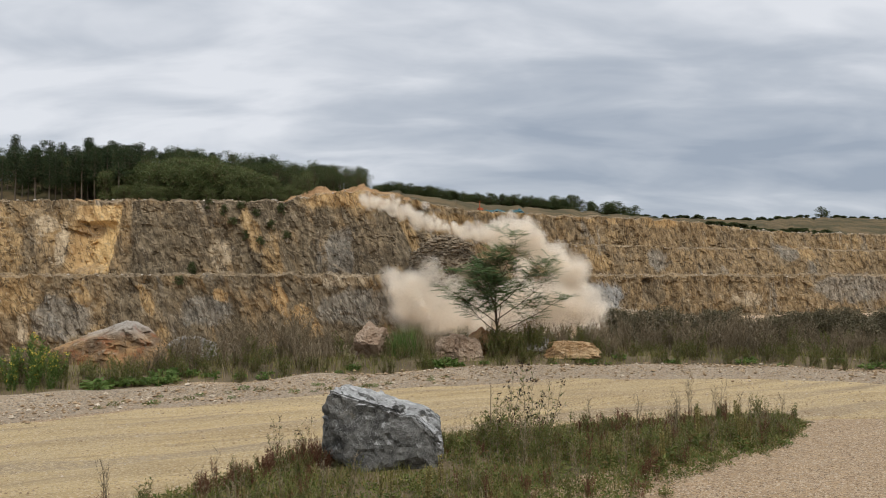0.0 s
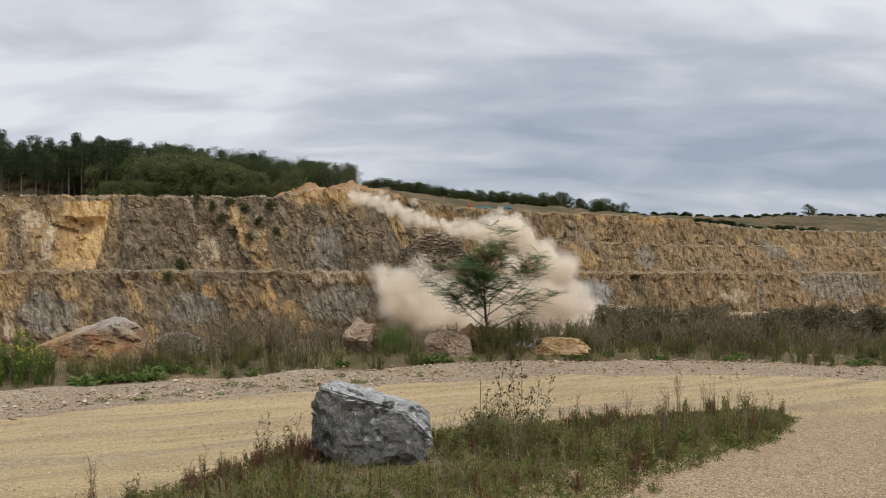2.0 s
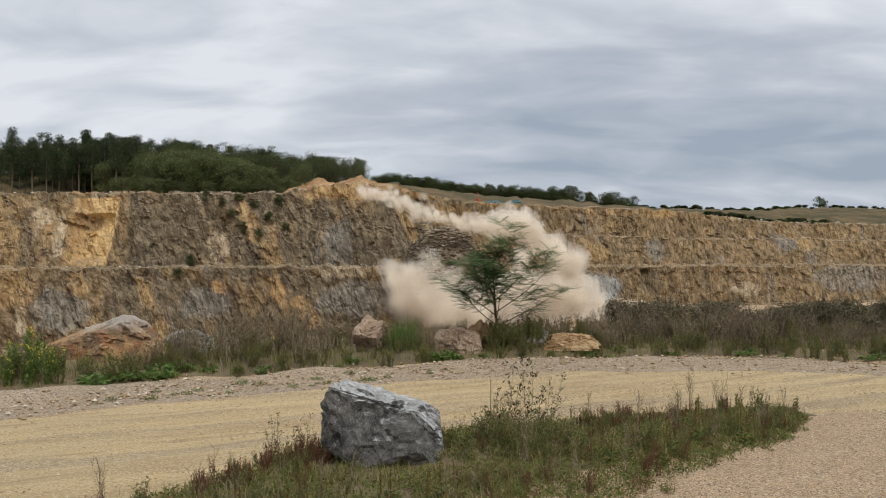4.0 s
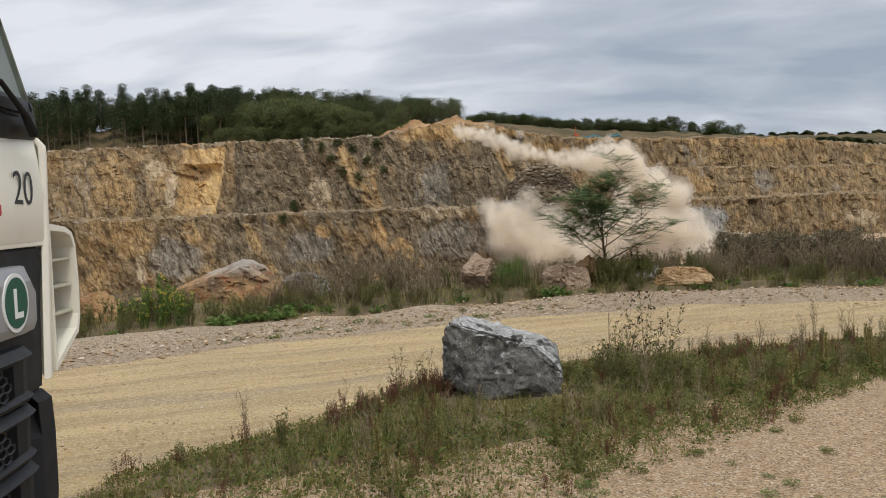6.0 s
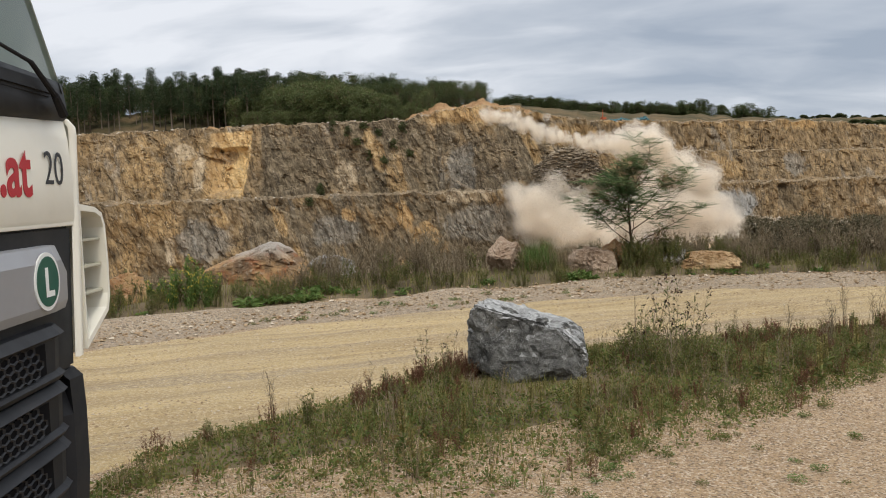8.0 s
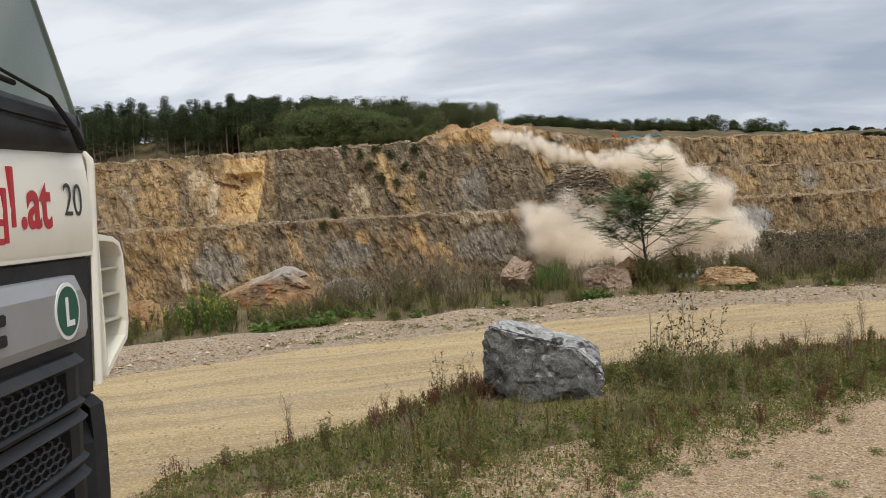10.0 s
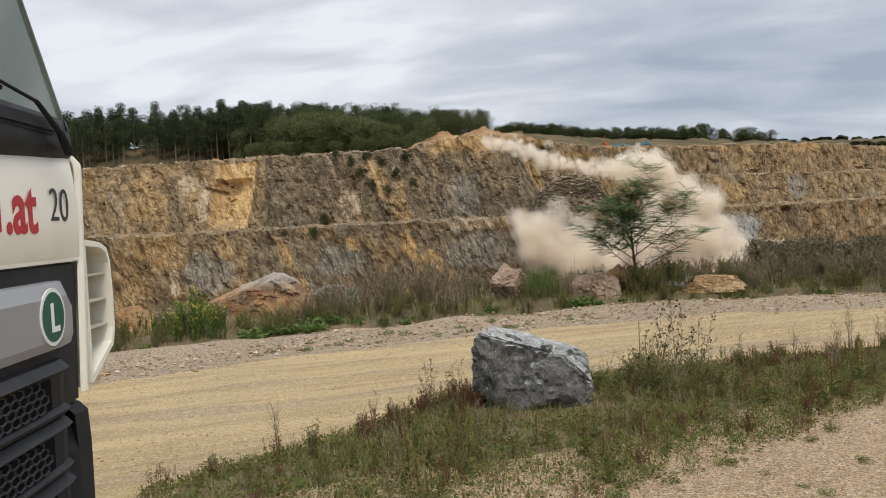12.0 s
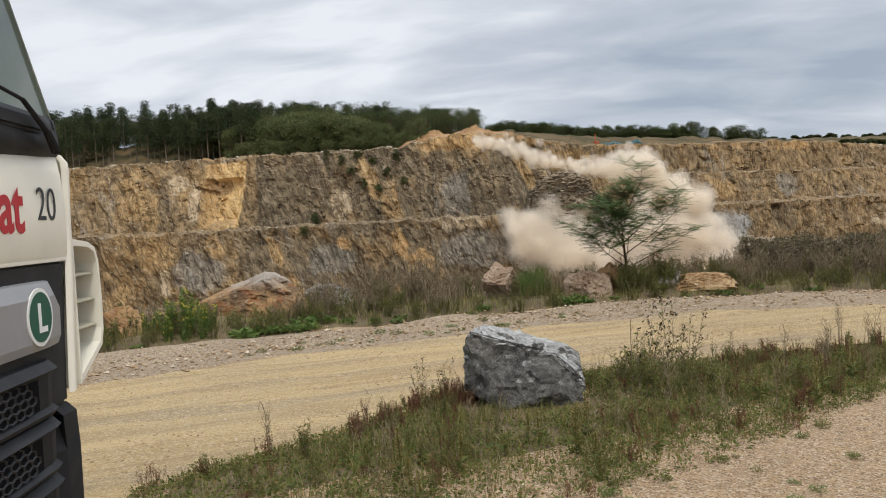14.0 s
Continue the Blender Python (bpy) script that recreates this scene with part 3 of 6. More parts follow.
wall_verts, wall_faces, wall_tops = wall_sheet()
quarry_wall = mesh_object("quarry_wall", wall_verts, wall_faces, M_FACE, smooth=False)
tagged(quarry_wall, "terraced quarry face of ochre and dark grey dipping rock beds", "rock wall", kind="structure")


def plateau_rise(x, b):
    """How far the land behind the crest rises above it, b metres back."""
    hill = (8.0 - 2.5 * float(sm(x, -60, -22))) * float(sm(b, 2, 45)) * (1 - float(sm(x, -24, -6)))
    east = float(sm(x, -24, -6)) * float(np.interp(x, (-6, 14, 60, 85, 110, 420), (12.0, 11.3, 8.0, 9.0, 12.0, 12.0))) * float(sm(b, 0, 120))
    far = -float(sm(b, 200, 1200)) * 14.0
    return hill + east + far + (0.6 * noise.noise((x * 0.12, b * 0.12, 3)) + 0.25 * noise.noise((x * 0.5, b * 0.5, 8))) * float(sm(b, 0, 4))


backs = [0, 0.8, 1.6, 2.6, 4, 5.5, 7, 9, 11, 14, 17, 21, 25, 30, 36, 43, 52, 64, 78, 95, 115, 140, 175, 220, 300, 420, 650, 1000, 1600, 2400]
TOPS = wall_tops[::3] + [wall_tops[-1]]


def plateau_point(i, b):
    x0, y0, z0 = TOPS[i]
    r = math.hypot(x0, y0)
    return (x0 + x0 / r * b, y0 + y0 / r * b, z0 + plateau_rise(x0, b) - (0.05 if b == 0 else 0))


plateau = mesh_object("plateau_ground", [plateau_point(i, b) for b in backs for i in range(len(TOPS))], grid_faces(len(backs), len(TOPS)), M_PLATEAU)
tagged(plateau, "brown grassy land and spoil above the quarry crest", "ground", kind="structure")
TOP_AZ = np.array([math.atan2(p[0], p[1]) for p in TOPS])


def on_plateau(az, b):
    i = int(np.clip(np.searchsorted(TOP_AZ, az), 1, len(TOPS) - 2))
    return plateau_point(i, b)


# ---- rocks ----


def rock_mesh(name, size, seed, material, cuts=9, rough=0.06, subdiv=5, squash=None):
    """A broken block: a ball cut flat by random planes, then roughened."""
    rng = random.Random(seed)
    bm = bmesh.new()
    bmesh.ops.create_icosphere(bm, subdivisions=subdiv, radius=1.0)
    planes = []
    for _ in range(cuts):
        v = Vector((rng.uniform(-1, 1), rng.uniform(-1, 1), rng.uniform(-0.7, 1))).normalized()
        planes.append((v, rng.uniform(0.40, 0.66)))
    planes += squash or []
    for v in bm.verts:
        p = v.co.copy()
        for _ in range(2):
            for n, d in planes:
                over = p.dot(n) - d
                if over > 0:
                    p -= n * over
        w = 0.55 * noise.noise(p * 1.9 + Vector((seed, 0, 0))) + 0.3 * noise.noise(p * 4.5 + Vector((0, seed, 0))) + 0.25 * noise.noise(p * 10 + Vector((0, 0, seed)))
        w += 0.55 * noise.cell(p * 2.3 + Vector((w, seed, 2 * w))) - 0.25 + 0.3 * noise.cell(p * 5.1 + Vector((seed, w, 0)))
        p += p.normalized() * w * rough * 2.2
        v.co = Vector((p.x * size[0] / 1.4, p.y * size[1] / 1.4, p.z * size[2] / 1.4))
    lo = min(v.co.z for v in bm.verts)
    for v in bm.verts:
        v.co.z -= lo
    me = bpy.data.meshes.new(name)
    bm.to_mesh(me)
    bm.free()
    me.materials.append(material)
    return me


def place_rock(name, mesh, x, y, sink, turn, label):
    ob = new(name, mesh)
    ob.matrix_basis = pose(x, y, ground_z(x, y) - sink, 0, 0, turn)
    return tagged(ob, label, "rock")


def big_boulder():
    """The grey block on the verge: a flat dark front, a pale sloping top, an undercut foot."""
    bm = bmesh.new()
    bmesh.ops.create_icosphere(bm, subdivisions=6, radius=1.0)
    planes = [
        (Vector((0.05, -1.0, 0.10)).normalized(), 0.36),
        (Vector((-1.0, -0.10, 0.06)).normalized(), 0.515),
        (Vector((0.29, -0.02, 1.0)).normalized(), 0.265),
        (Vector((-0.79, -0.05, 0.60)).normalized(), 0.555),
        (Vector((0.74, -0.10, 0.70)).normalized(), 0.365),
        (Vector((1.0, 0.1, -0.05)).normalized(), 0.53),
        (Vector((-0.65, -0.30, -0.76)).normalized(), 0.43),
        (Vector((0.25, -0.85, -0.55)).normalized(), 0.43),
        (Vector((0.70, -0.75, 0.05)).normalized(), 0.47),
        (Vector((-0.55, -0.85, -0.25)).normalized(), 0.47),
        (Vector((0.0, 1.0, 0.15)).normalized(), 0.42),
        (Vector((0.0, 0.0, -1.0)), 0.44),
    ]
    for v in bm.verts:
        p = v.co.copy()
        for _ in range(3):
            for n, d in planes:
                over = p.dot(n) - d
                if over > 0:
                    p -= n * over
        s = Vector((3.1, 0.7, 5.2))
        w = 0.022 * noise.noise(p * 2.6 + s) + 0.020 * abs(noise.noise(p * 5.5 + s)) + 0.008 * noise.noise(p * 13 + s) + 0.008 * noise.noise(p * 31 + s) + 0.005 * noise.noise(p * 70)
        w += 0.014 * noise.cell(p * 3.4 + s * (1 + 6 * w)) + 0.008 * noise.cell(p * 8.0 + s * (1 + 9 * w)) - 0.010 + 0.012 * abs(noise.noise(p * 8 + s)) + 0.007 * noise.noise(p * 19 + s)
        p += p.normalized() * w * (1.0 + 0.9 * float(sm(p.z, 0.05, 0.25)))
        v.co = p
    me = bpy.data.meshes.new("boulder")
    bm.to_mesh(me)
    bm.free()
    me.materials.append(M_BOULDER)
    ob = new("boulder", me)
    ob.matrix_basis = pose(-0.535, 7.40, ground_z(-0.5, 7.4) + 0.255, 0, 0, 0)
    return tagged(ob, "large angular grey marbled boulder standing on the grassy road verge", "boulder")


big_boulder()

# ---- rocks on the far verge ----
ROCKS = [
    ("limestone_block", (0.9, 0.7, 0.45), 13, M_ROCK_GREY, -4.45, 14.5, 0.05, 20, "low grey-brown block overgrown with dry stalks"),
    ("limestone_block", (0.86, 0.8, 0.72), 14, M_ROCK_PINK, -1.30, 15.2, 0.10, 40, "rounded pinkish limestone rock among dry grass"),
    ("limestone_block", (0.98, 0.75, 0.86), 25, M_ROCK_PINK, 0.25, 15.25, 0.12, 10, "pink-beige limestone block with a shaded hollow beside the sapling"),
    ("limestone_block", (0.80, 0.6, 0.55), 16, M_ROCK_OCHRE, 0.75, 15.7, 0.10, 75, "brown limestone block behind the sapling trunk"),
    ("limestone_block", (1.12, 0.8, 0.50), 17, M_ROCK_SLAB, 2.38, 15.45, 0.02, -8, "flat-topped orange limestone slab at the road verge"),
    ("limestone_block", (0.75, 0.6, 0.38), 18, M_ROCK_GREY, 1.70, 16.0, 0.06, 33, "low brown rock in the shade of the sapling"),
    ("limestone_block", (0.62, 0.6, 0.60), 19, M_ROCK_OCHRE, -6.95, 11.9, 0.10, 33, "ochre limestone rock beside the yellow flowers"),
]
def ridge_rock_material():
    """Rust-stained below, with a pale broken ridge."""
    m = Nodes("ridged_limestone")
    x, y, z = m.axes()
    big, mid, fine = m.noise(2.2, 6, 0.65, 0.5), m.noise(9, 8, 0.7), m.noise(34, 6, 0.7)
    c = m.mix(m.ramp(big, 0.40, 0.60), (0.19, 0.125, 0.075), (0.40, 0.245, 0.115))
    c = m.mix(m.ramp(m.noise(3.5, 6, 0.65, 0.4), 0.52, 0.64, 0, 0.8), c, (0.33, 0.135, 0.06))
    c = m.mix(m.ramp(mid, 0.52, 0.70, 0, 0.6), c, (0.48, 0.40, 0.29))
    c = m.mix(m.ramp(m.math("ADD", z, m.math("MULTIPLY", m.math("SUBTRACT", big, 0.5), 0.7)), 0.52, 0.86, 0, 0.8), c, m.mix(mid, (0.30, 0.285, 0.255), (0.58, 0.56, 0.51)))
    c = m.mix(m.ramp(fine, 0.30, 0.42, 0.6, 0), c, (0.08, 0.06, 0.045))
    m.bump(m.math("ADD", mid, m.math("MULTIPLY", fine, 0.4)), 1.0, 0.06)
    return m.done(c, 0.9, spec=0.15)


def plane_(x, y, z, d):
    return Vector((x, y, z)).normalized(), d


ridge = [plane_(-0.48, -0.25, 0.80, 0.36), plane_(0.80, -0.12, 0.60, 0.40), plane_(0.25, -0.95, 0.35, 0.48), plane_(-0.35, -0.9, 0.15, 0.50), plane_(0.1, 1.0, 0.3, 0.5), plane_(0, 0, -1, 0.45)]
place_rock("limestone_block", rock_mesh("limestone_block", (2.1, 1.15, 1.22), 11, ridge_rock_material(), cuts=4, rough=0.03, subdiv=6, squash=ridge), -5.52, 14.1, 0.12, 4, "large rust-stained limestone block with a pale ridge in dry brush")
slabby = [plane_(-1, -0.1, 0.1, 0.60), plane_(1, -0.2, 0.15, 0.60), plane_(0.1, -1, 0.12, 0.52), plane_(0.06, -0.1, 1, 0.40), plane_(0, 1, 0.1, 0.55), plane_(0, 0, -1, 0.42)]
for nm, size, seed, mat_, x, y, sink, turn, label in ROCKS:
    flat_ = seed in (17, 25)
    place_rock(nm, rock_mesh(nm, size, seed, mat_, cuts=9 if flat_ else 13, rough=0.055, squash=slabby if flat_ else None), x, y, sink, turn, label)


def scatter_stones(name, spots, material, label, seed):
    """Many small broken stones in one mesh: (x, y, z, size) each."""
    rng = np.random.default_rng(seed)
    base = np.array([(1, 0, 0), (0, 1, 0), (-1, 0, 0), (0, -1, 0), (0, 0, 0.8), (0, 0, -0.8)], float)
    tri = np.array([(0, 1, 4), (1, 2, 4), (2, 3, 4), (3, 0, 4), (1, 0, 5), (2, 1, 5), (3, 2, 5), (0, 3, 5)])
    n = len(spots)
    s = np.asarray(spots)
    a = rng.uniform(0, 6.283, n)
    v = base[None] * rng.uniform(0.6, 1.25, (n, 6, 1)) + rng.normal(0, 0.16, (n, 6, 3))
    v[:, :, 2] *= 0.7
    c, sn = np.cos(a)[:, None], np.sin(a)[:, None]
    v = np.stack([v[:, :, 0] * c - v[:, :, 1] * sn, v[:, :, 0] * sn + v[:, :, 1] * c, v[:, :, 2]], 2)
    v = v * s[:, 3][:, None, None] + s[:, None, :3]
    f = (tri[None] + 6 * np.arange(n)[:, None, None]).reshape(-1, 3)
    ob = mesh_object(name, v.reshape(-1, 3).tolist(), f.tolist(), material, smooth=False)
    return tagged(ob, label, "stones", kind="stuff")


def stone_material(name, a, b, c3):
    m = Nodes(name)
    isl = m.island()
    c = m.mix(isl, a, b)
    c = m.mix(m.ramp(m.math("FRACT", m.math("MULTIPLY", isl, 5.7)), 0.7, 0.9, 0, 1), c, c3)
    c = m.mix(m.ramp(m.noise(30, 4), 0.4, 0.7, 0, 0.4), c, tuple(0.6 * v for v in a))
    return m.done(c, 0.9, spec=0.2)


M_PEBBLE = stone_material("gravel_pebbles", (0.26, 0.175, 0.10), (0.46, 0.34, 0.21), (0.62, 0.53, 0.41))
M_RUBBLE = stone_material("rubble", (0.23, 0.18, 0.12), (0.42, 0.33, 0.23), (0.50, 0.45, 0.38))
ISL_X, ISL_Y = (-3.4, -2.6, -1.8, -0.8, -0.1, 1.0, 2.2, 3.3, 4.1), (3.6, 4.1, 4.3, 4.2, 4.6, 5.75, 7.0, 8.1, 9.4)


def isl_near(x):
    return np.interp(x, ISL_X, ISL_Y)


rng = np.random.default_rng(21)
spots = []
while len(spots) < 26000:
    r, a = 3.0 + 9.0 * rng.random() ** 1.3, radians(rng.uniform(-42, 40))
    x, y = r * math.sin(a), r * math.cos(a)
    if road_near(x) - 0.1 + 0.2 * rng.normal() < y < road_far(x) and rng.random() < 0.93:
        continue
    s = 0.003 + 0.008 * rng.random() ** 3
    spots.append((x, y, ground_z(x, y) + 0.3 * s, s))
scatter_stones("gravel_pebbles", spots, M_PEBBLE, "loose pinkish gravel pebbles on the ground", 1)
spots = []
while len(spots) < 9000:
    x = rng.uniform(-7, 6)
    lo_, hi_ = float(road_near(x)), float(road_far(x))
    k_ = rng.random()
    if noise.noise((x * 0.5, k_ * 5.0, 3.0)) + rng.normal(0, 0.25) < 0.05:
        continue
    y = lo_ + (hi_ - lo_) * k_
    s = 0.005 + 0.012 * rng.random() ** 4
    spots.append((x, y, ground_z(x, y) + 0.014 + 0.2 * s, s))
scatter_stones("road_stones", spots, M_PEBBLE, "small loose stones lying on the haul road", 4)
spots = []
while len(spots) < 5000:
    x = rng.uniform(-9, 9)
    y = road_far(x) + rng.normal(0.9, 0.5)
    s = 0.010 + 0.03 * rng.random() ** 4
    spots.append((x, y, ground_z(x, y) + 0.014 + 0.3 * s, s))
scatter_stones("windrow_stones", spots, M_PEBBLE, "tan-grey crushed stones along the road edge", 2)
# fallen rock on the benches, at the foot of the wall and on the crest
wv = np.array(wall_verts).reshape(len(col_x), -1, 3)
lo_b, hi_b = sum(SEGS[:2]), sum(SEGS[:3])
spots = []
for _ in range(5200):
    i = int(rng.integers(len(col_x)))
    if not -130 < col_x[i] < 175:
        continue
    j = int(rng.choice([rng.integers(lo_b, hi_b), rng.integers(sum(SEGS[:4]), sum(SEGS[:5])), rng.integers(sum(SEGS[:6]), sum(SEGS))]))
    if sum(SEGS[:4]) <= j < sum(SEGS[:5]) and col_x[i] < 12:
        continue
    p = wv[i, j]
    s = 0.07 + 0.42 * rng.random() ** 4
    spots.append((p[0], p[1], p[2] + 0.2 * s, s))
for _ in range(2600):
    x = rng.normal(38, 13)
    i = int(np.argmin(abs(col_x - x)))
    d = abs(rng.normal(0, 7)) + 0.5
    s = 0.12 + 0.7 * rng.random() ** 3
    h = max(0.0, 3.4 - d * 0.42) * math.exp(-((x - 38) / 17) ** 2)
    spots.append((x + out_x[i] * d, col_y[i] + out_y[i] * d, pit_floor(x) + h * rng.uniform(0.6, 1.0), s))
for _ in range(1700):
    az = rng.uniform(17.5, 29.0)
    px_, py_, pz_ = on_plateau(radians(az), 9.0 + 1.2 * noise.noise((az * 0.8, 0, 2)) + rng.normal(0, 1.6))
    s = 0.10 + 0.55 * rng.random() ** 3
    spots.append((px_, py_, pz_ + 0.25 * s, s))
scatter_stones("fallen_rock", spots, M_RUBBLE, "broken grey and tan rock lying on the quarry benches", 3)


# ---- plants ----


class Plant:
    """Collects blades, leaves and stalks into one mesh."""

    def __init__(self, seed):
        self.v, self.f, self.r = [], [], random.Random(seed)

    def blade(self, p, az, tilt, length, width, bend, segs=3):
        side = Vector((-math.sin(az), math.cos(az), 0)) * width / 2
        n0, q, ang_ = len(self.v), Vector(p), tilt
        for i in range(segs):
            w = side * (1 - i / segs) ** 0.6
            self.v += [tuple(q - w), tuple(q + w)]
            step = length / segs
            q = q + Vector((math.cos(az) * math.sin(ang_), math.sin(az) * math.sin(ang_), math.cos(ang_))) * step
            ang_ += bend / segs
        self.v.append(tuple(q))
        for i in range(segs - 1):
            a = n0 + 2 * i
            self.f.append((a, a + 1, a + 3, a + 2))
        a = n0 + 2 * (segs - 1)
        self.f.append((a, a + 1, n0 + 2 * segs))

    def leaf(self, p, d, length, width, up=None):
        p, d = Vector(p), Vector(d).normalized()
        s = d.cross(up or Vector((self.r.uniform(-1, 1), self.r.uniform(-1, 1), self.r.uniform(0.2, 1.5))))
        s = s.normalized() * width / 2 if s.length > 1e-4 else Vector((width / 2, 0, 0))
        n0 = len(self.v)
        mid_ = p + d * length * 0.45
        self.v += [tuple(p), tuple(mid_ + s), tuple(p + d * length - Vector((0, 0, 0.12 * length))), tuple(mid_ - s)]
        self.f.append((n0, n0 + 1, n0 + 2, n0 + 3))

    def stalk(self, p, q, r0, r1=None):
        p, q = Vector(p), Vector(q)
        d = (q - p).normalized()
        a = d.orthogonal().normalized()
        b = d.cross(a)
        n0 = len(self.v)
        for c, r in ((p, r0), (q, r0 * 0.6 if r1 is None else r1)):
            for i in range(3):
                t = i * 2.0944
                self.v.append(tuple(c + (a * math.cos(t) + b * math.sin(t)) * r))
        for i in range(3):
            j = (i + 1) % 3
            self.f.append((n0 + i, n0 + j, n0 + 3 + j, n0 + 3 + i))

    def blob(self, c, r, n, leaf, flat=1.0):
        """A clump of leaves."""
        for _ in range(n):
            d = Vector((self.r.gauss(0, 1), self.r.gauss(0, 1), self.r.gauss(0, 1))).normalized()
            q = Vector(c) + Vector((d.x, d.y, d.z * flat)) * r * self.r.random() ** 0.4
            self.leaf(q, d + Vector((0, 0, self.r.uniform(-0.4, 0.6))), leaf * self.r.uniform(0.7, 1.3), leaf * self.r.uniform(0.4, 0.75))

    def put(self, name, material, parent, label=""):
        ob = mesh_object(name, self.v, self.f, material, parent, label, smooth=False)
        if name in ("stem", "foliage", "seed_head", "crown"):
            ob["kind"] = "stuff"  # too fine to be picked apart
        return ob


def tall_weed(seed, h, name, stem_mat, leaf_mat, leafy, spread, label, category, group, leaf=0.05, seeds=0, thick=1.0):
    """Branched stalks with narrow leaves up their length."""
    t = thing(name, None, label, category, group)
    st, lf, sd = Plant(seed), Plant(seed + 1), Plant(seed + 2)
    r = st.r
    for _ in range(r.randint(5, 8) if thick < 1.5 else r.randint(12, 17)):
        az, tilt = r.uniform(0, 6.283), r.uniform(0.02, spread)
        p = Vector((r.uniform(-0.07, 0.07), r.uniform(-0.07, 0.07), -0.03)) * (1.0 if thick < 1.5 else 1.8)
        hh = h * r.uniform(0.6, 1.05)
        segs = 5
        for i in range(segs):
            tilt += r.uniform(-0.06, 0.09)
            q = p + Vector((math.cos(az) * math.sin(tilt), math.sin(az) * math.sin(tilt), math.cos(tilt))) * hh / segs
            st.stalk(p, q, 0.0042 * thick * (1 - 0.15 * i), 0.0042 * thick * (0.85 - 0.15 * i))
            for _ in range(leafy):
                k_ = r.random()
                d = Vector((r.uniform(-1, 1), r.uniform(-1, 1), r.uniform(0.1, 1.1)))
                lf.leaf(p.lerp(q, k_), d, leaf * r.uniform(0.6, 1.5), leaf * r.uniform(0.14, 0.32))
            if i >= 2:
                for _ in range(2):
                    d = Vector((r.uniform(-1, 1), r.uniform(-1, 1), r.uniform(0.6, 1.6))).normalized()
                    e = q + d * hh * r.uniform(0.08, 0.22)
                    st.stalk(q, e, 0.0022 * thick, 0.001 * thick)
                    for _ in range(max(1, leafy)):
                        lf.leaf(q.lerp(e, r.random()), d + Vector((r.uniform(-1, 1), r.uniform(-1, 1), 0)), leaf * r.uniform(0.4, 0.9), leaf * 0.2)
                    for _ in range(1 if seeds and r.random() < (0.5 if seeds == 1 else 0.4) else 0):
                        sd.blob(e, 0.018, 7, 0.026)
            p = q
    st.put("stem", stem_mat, t)
    lf.put("foliage", leaf_mat, t)
    if seeds:
        sd.put("seed_head", M_SEED if seeds == 1 else M_YELLOW, t, "dark seed heads" if seeds == 1 else "yellow blossoms")
    return t


def herb(seed, name, material, h, n, leaf, label, category, group):
    t = thing(name, None, label, category, group)
    lf = Plant(seed)
    r = lf.r
    for _ in range(n):
        a, d = r.uniform(0, 6.283), r.random() ** 0.5 * h * 0.9
        p = (math.cos(a) * d, math.sin(a) * d, r.uniform(0, 0.9) * h * (1 - 0.5 * d / h))
        lf.leaf(p, (math.cos(a), math.sin(a), r.uniform(-0.1, 1.0)), leaf * r.uniform(0.6, 1.3), leaf * r.uniform(0.35, 0.7))
    st = Plant(seed + 9)
    for _ in range(6):
        a = r.uniform(0, 6.283)
        st.stalk((0, 0, -0.02), (math.cos(a) * h * 0.5, math.sin(a) * h * 0.5, h * r.uniform(0.4, 0.9)), 0.003)
    st.put("stem", M_WEED, t)
    lf.put("foliage", material, t)
    return t


def strew(protos, spots, rnd):
    """Copies of the prototypes at (x, y, scale); the prototypes themselves take the first places."""
    for i, (x, y, s) in enumerate(spots):
        p = protos[i % len(protos)]
        m4 = Matrix.LocRotScale((x, y, ground_z(x, y) + 0.005), Euler((rnd.uniform(-0.08, 0.08), rnd.uniform(-0.08, 0.08), rnd.uniform(0, 6.283))), (s, s, s * rnd.uniform(0.85, 1.15)))
        if i < len(protos):
            p.matrix_basis = m4
        else:
            c = copy_thing(p, m4)
            c.matrix_basis = m4


rnd = random.Random(77)


def on_island(dense=1.0):
    """A spot on the overgrown strip between the road and the gravel, thickest along the road."""
    while True:
        x = rnd.uniform(-2.9, 4.0)
        lo_, hi_ = float(isl_near(x)), float(road_near(x)) + 0.15
        if hi_ - lo_ < 0.1:
            continue
        k_ = rnd.random()
        keep = (0.20 + 0.8 * float(sm(k_, 0.0, 0.45))) * (0.35 + 0.65 * float(sm(x, -2.2, -1.1))) * 0.62
        keep *= 0.35 + 1.3 * max(0.0, 0.5 + noise.noise((x * 1.3, k_ * 3.0, 4.0)))
        if rnd.random() < keep * dense:
            y = lo_ + k_ * (hi_ - lo_)
            if math.hypot((x + 0.5) / 0.60, (y - 7.15) / 0.55) > 1.0 or (y < 6.95 and rnd.random() < 0.2):
                return x, y


# dark litter under the weeds
def litter_near(x):
    return min(float(road_near(x)) - 0.05, float(isl_near(x)) + 0.34 * max(0.1, float(road_near(x)) - float(isl_near(x))))


litter = strip("weedy_soil", litter_near, lambda x: float(road_near(x)) - 0.02, list(np.linspace(-2.7, 4.2, 140)), 24, M_SOIL, 0.006, 0.14)
tagged(litter, "dark weedy soil under the plants of the verge", "soil", kind="structure")
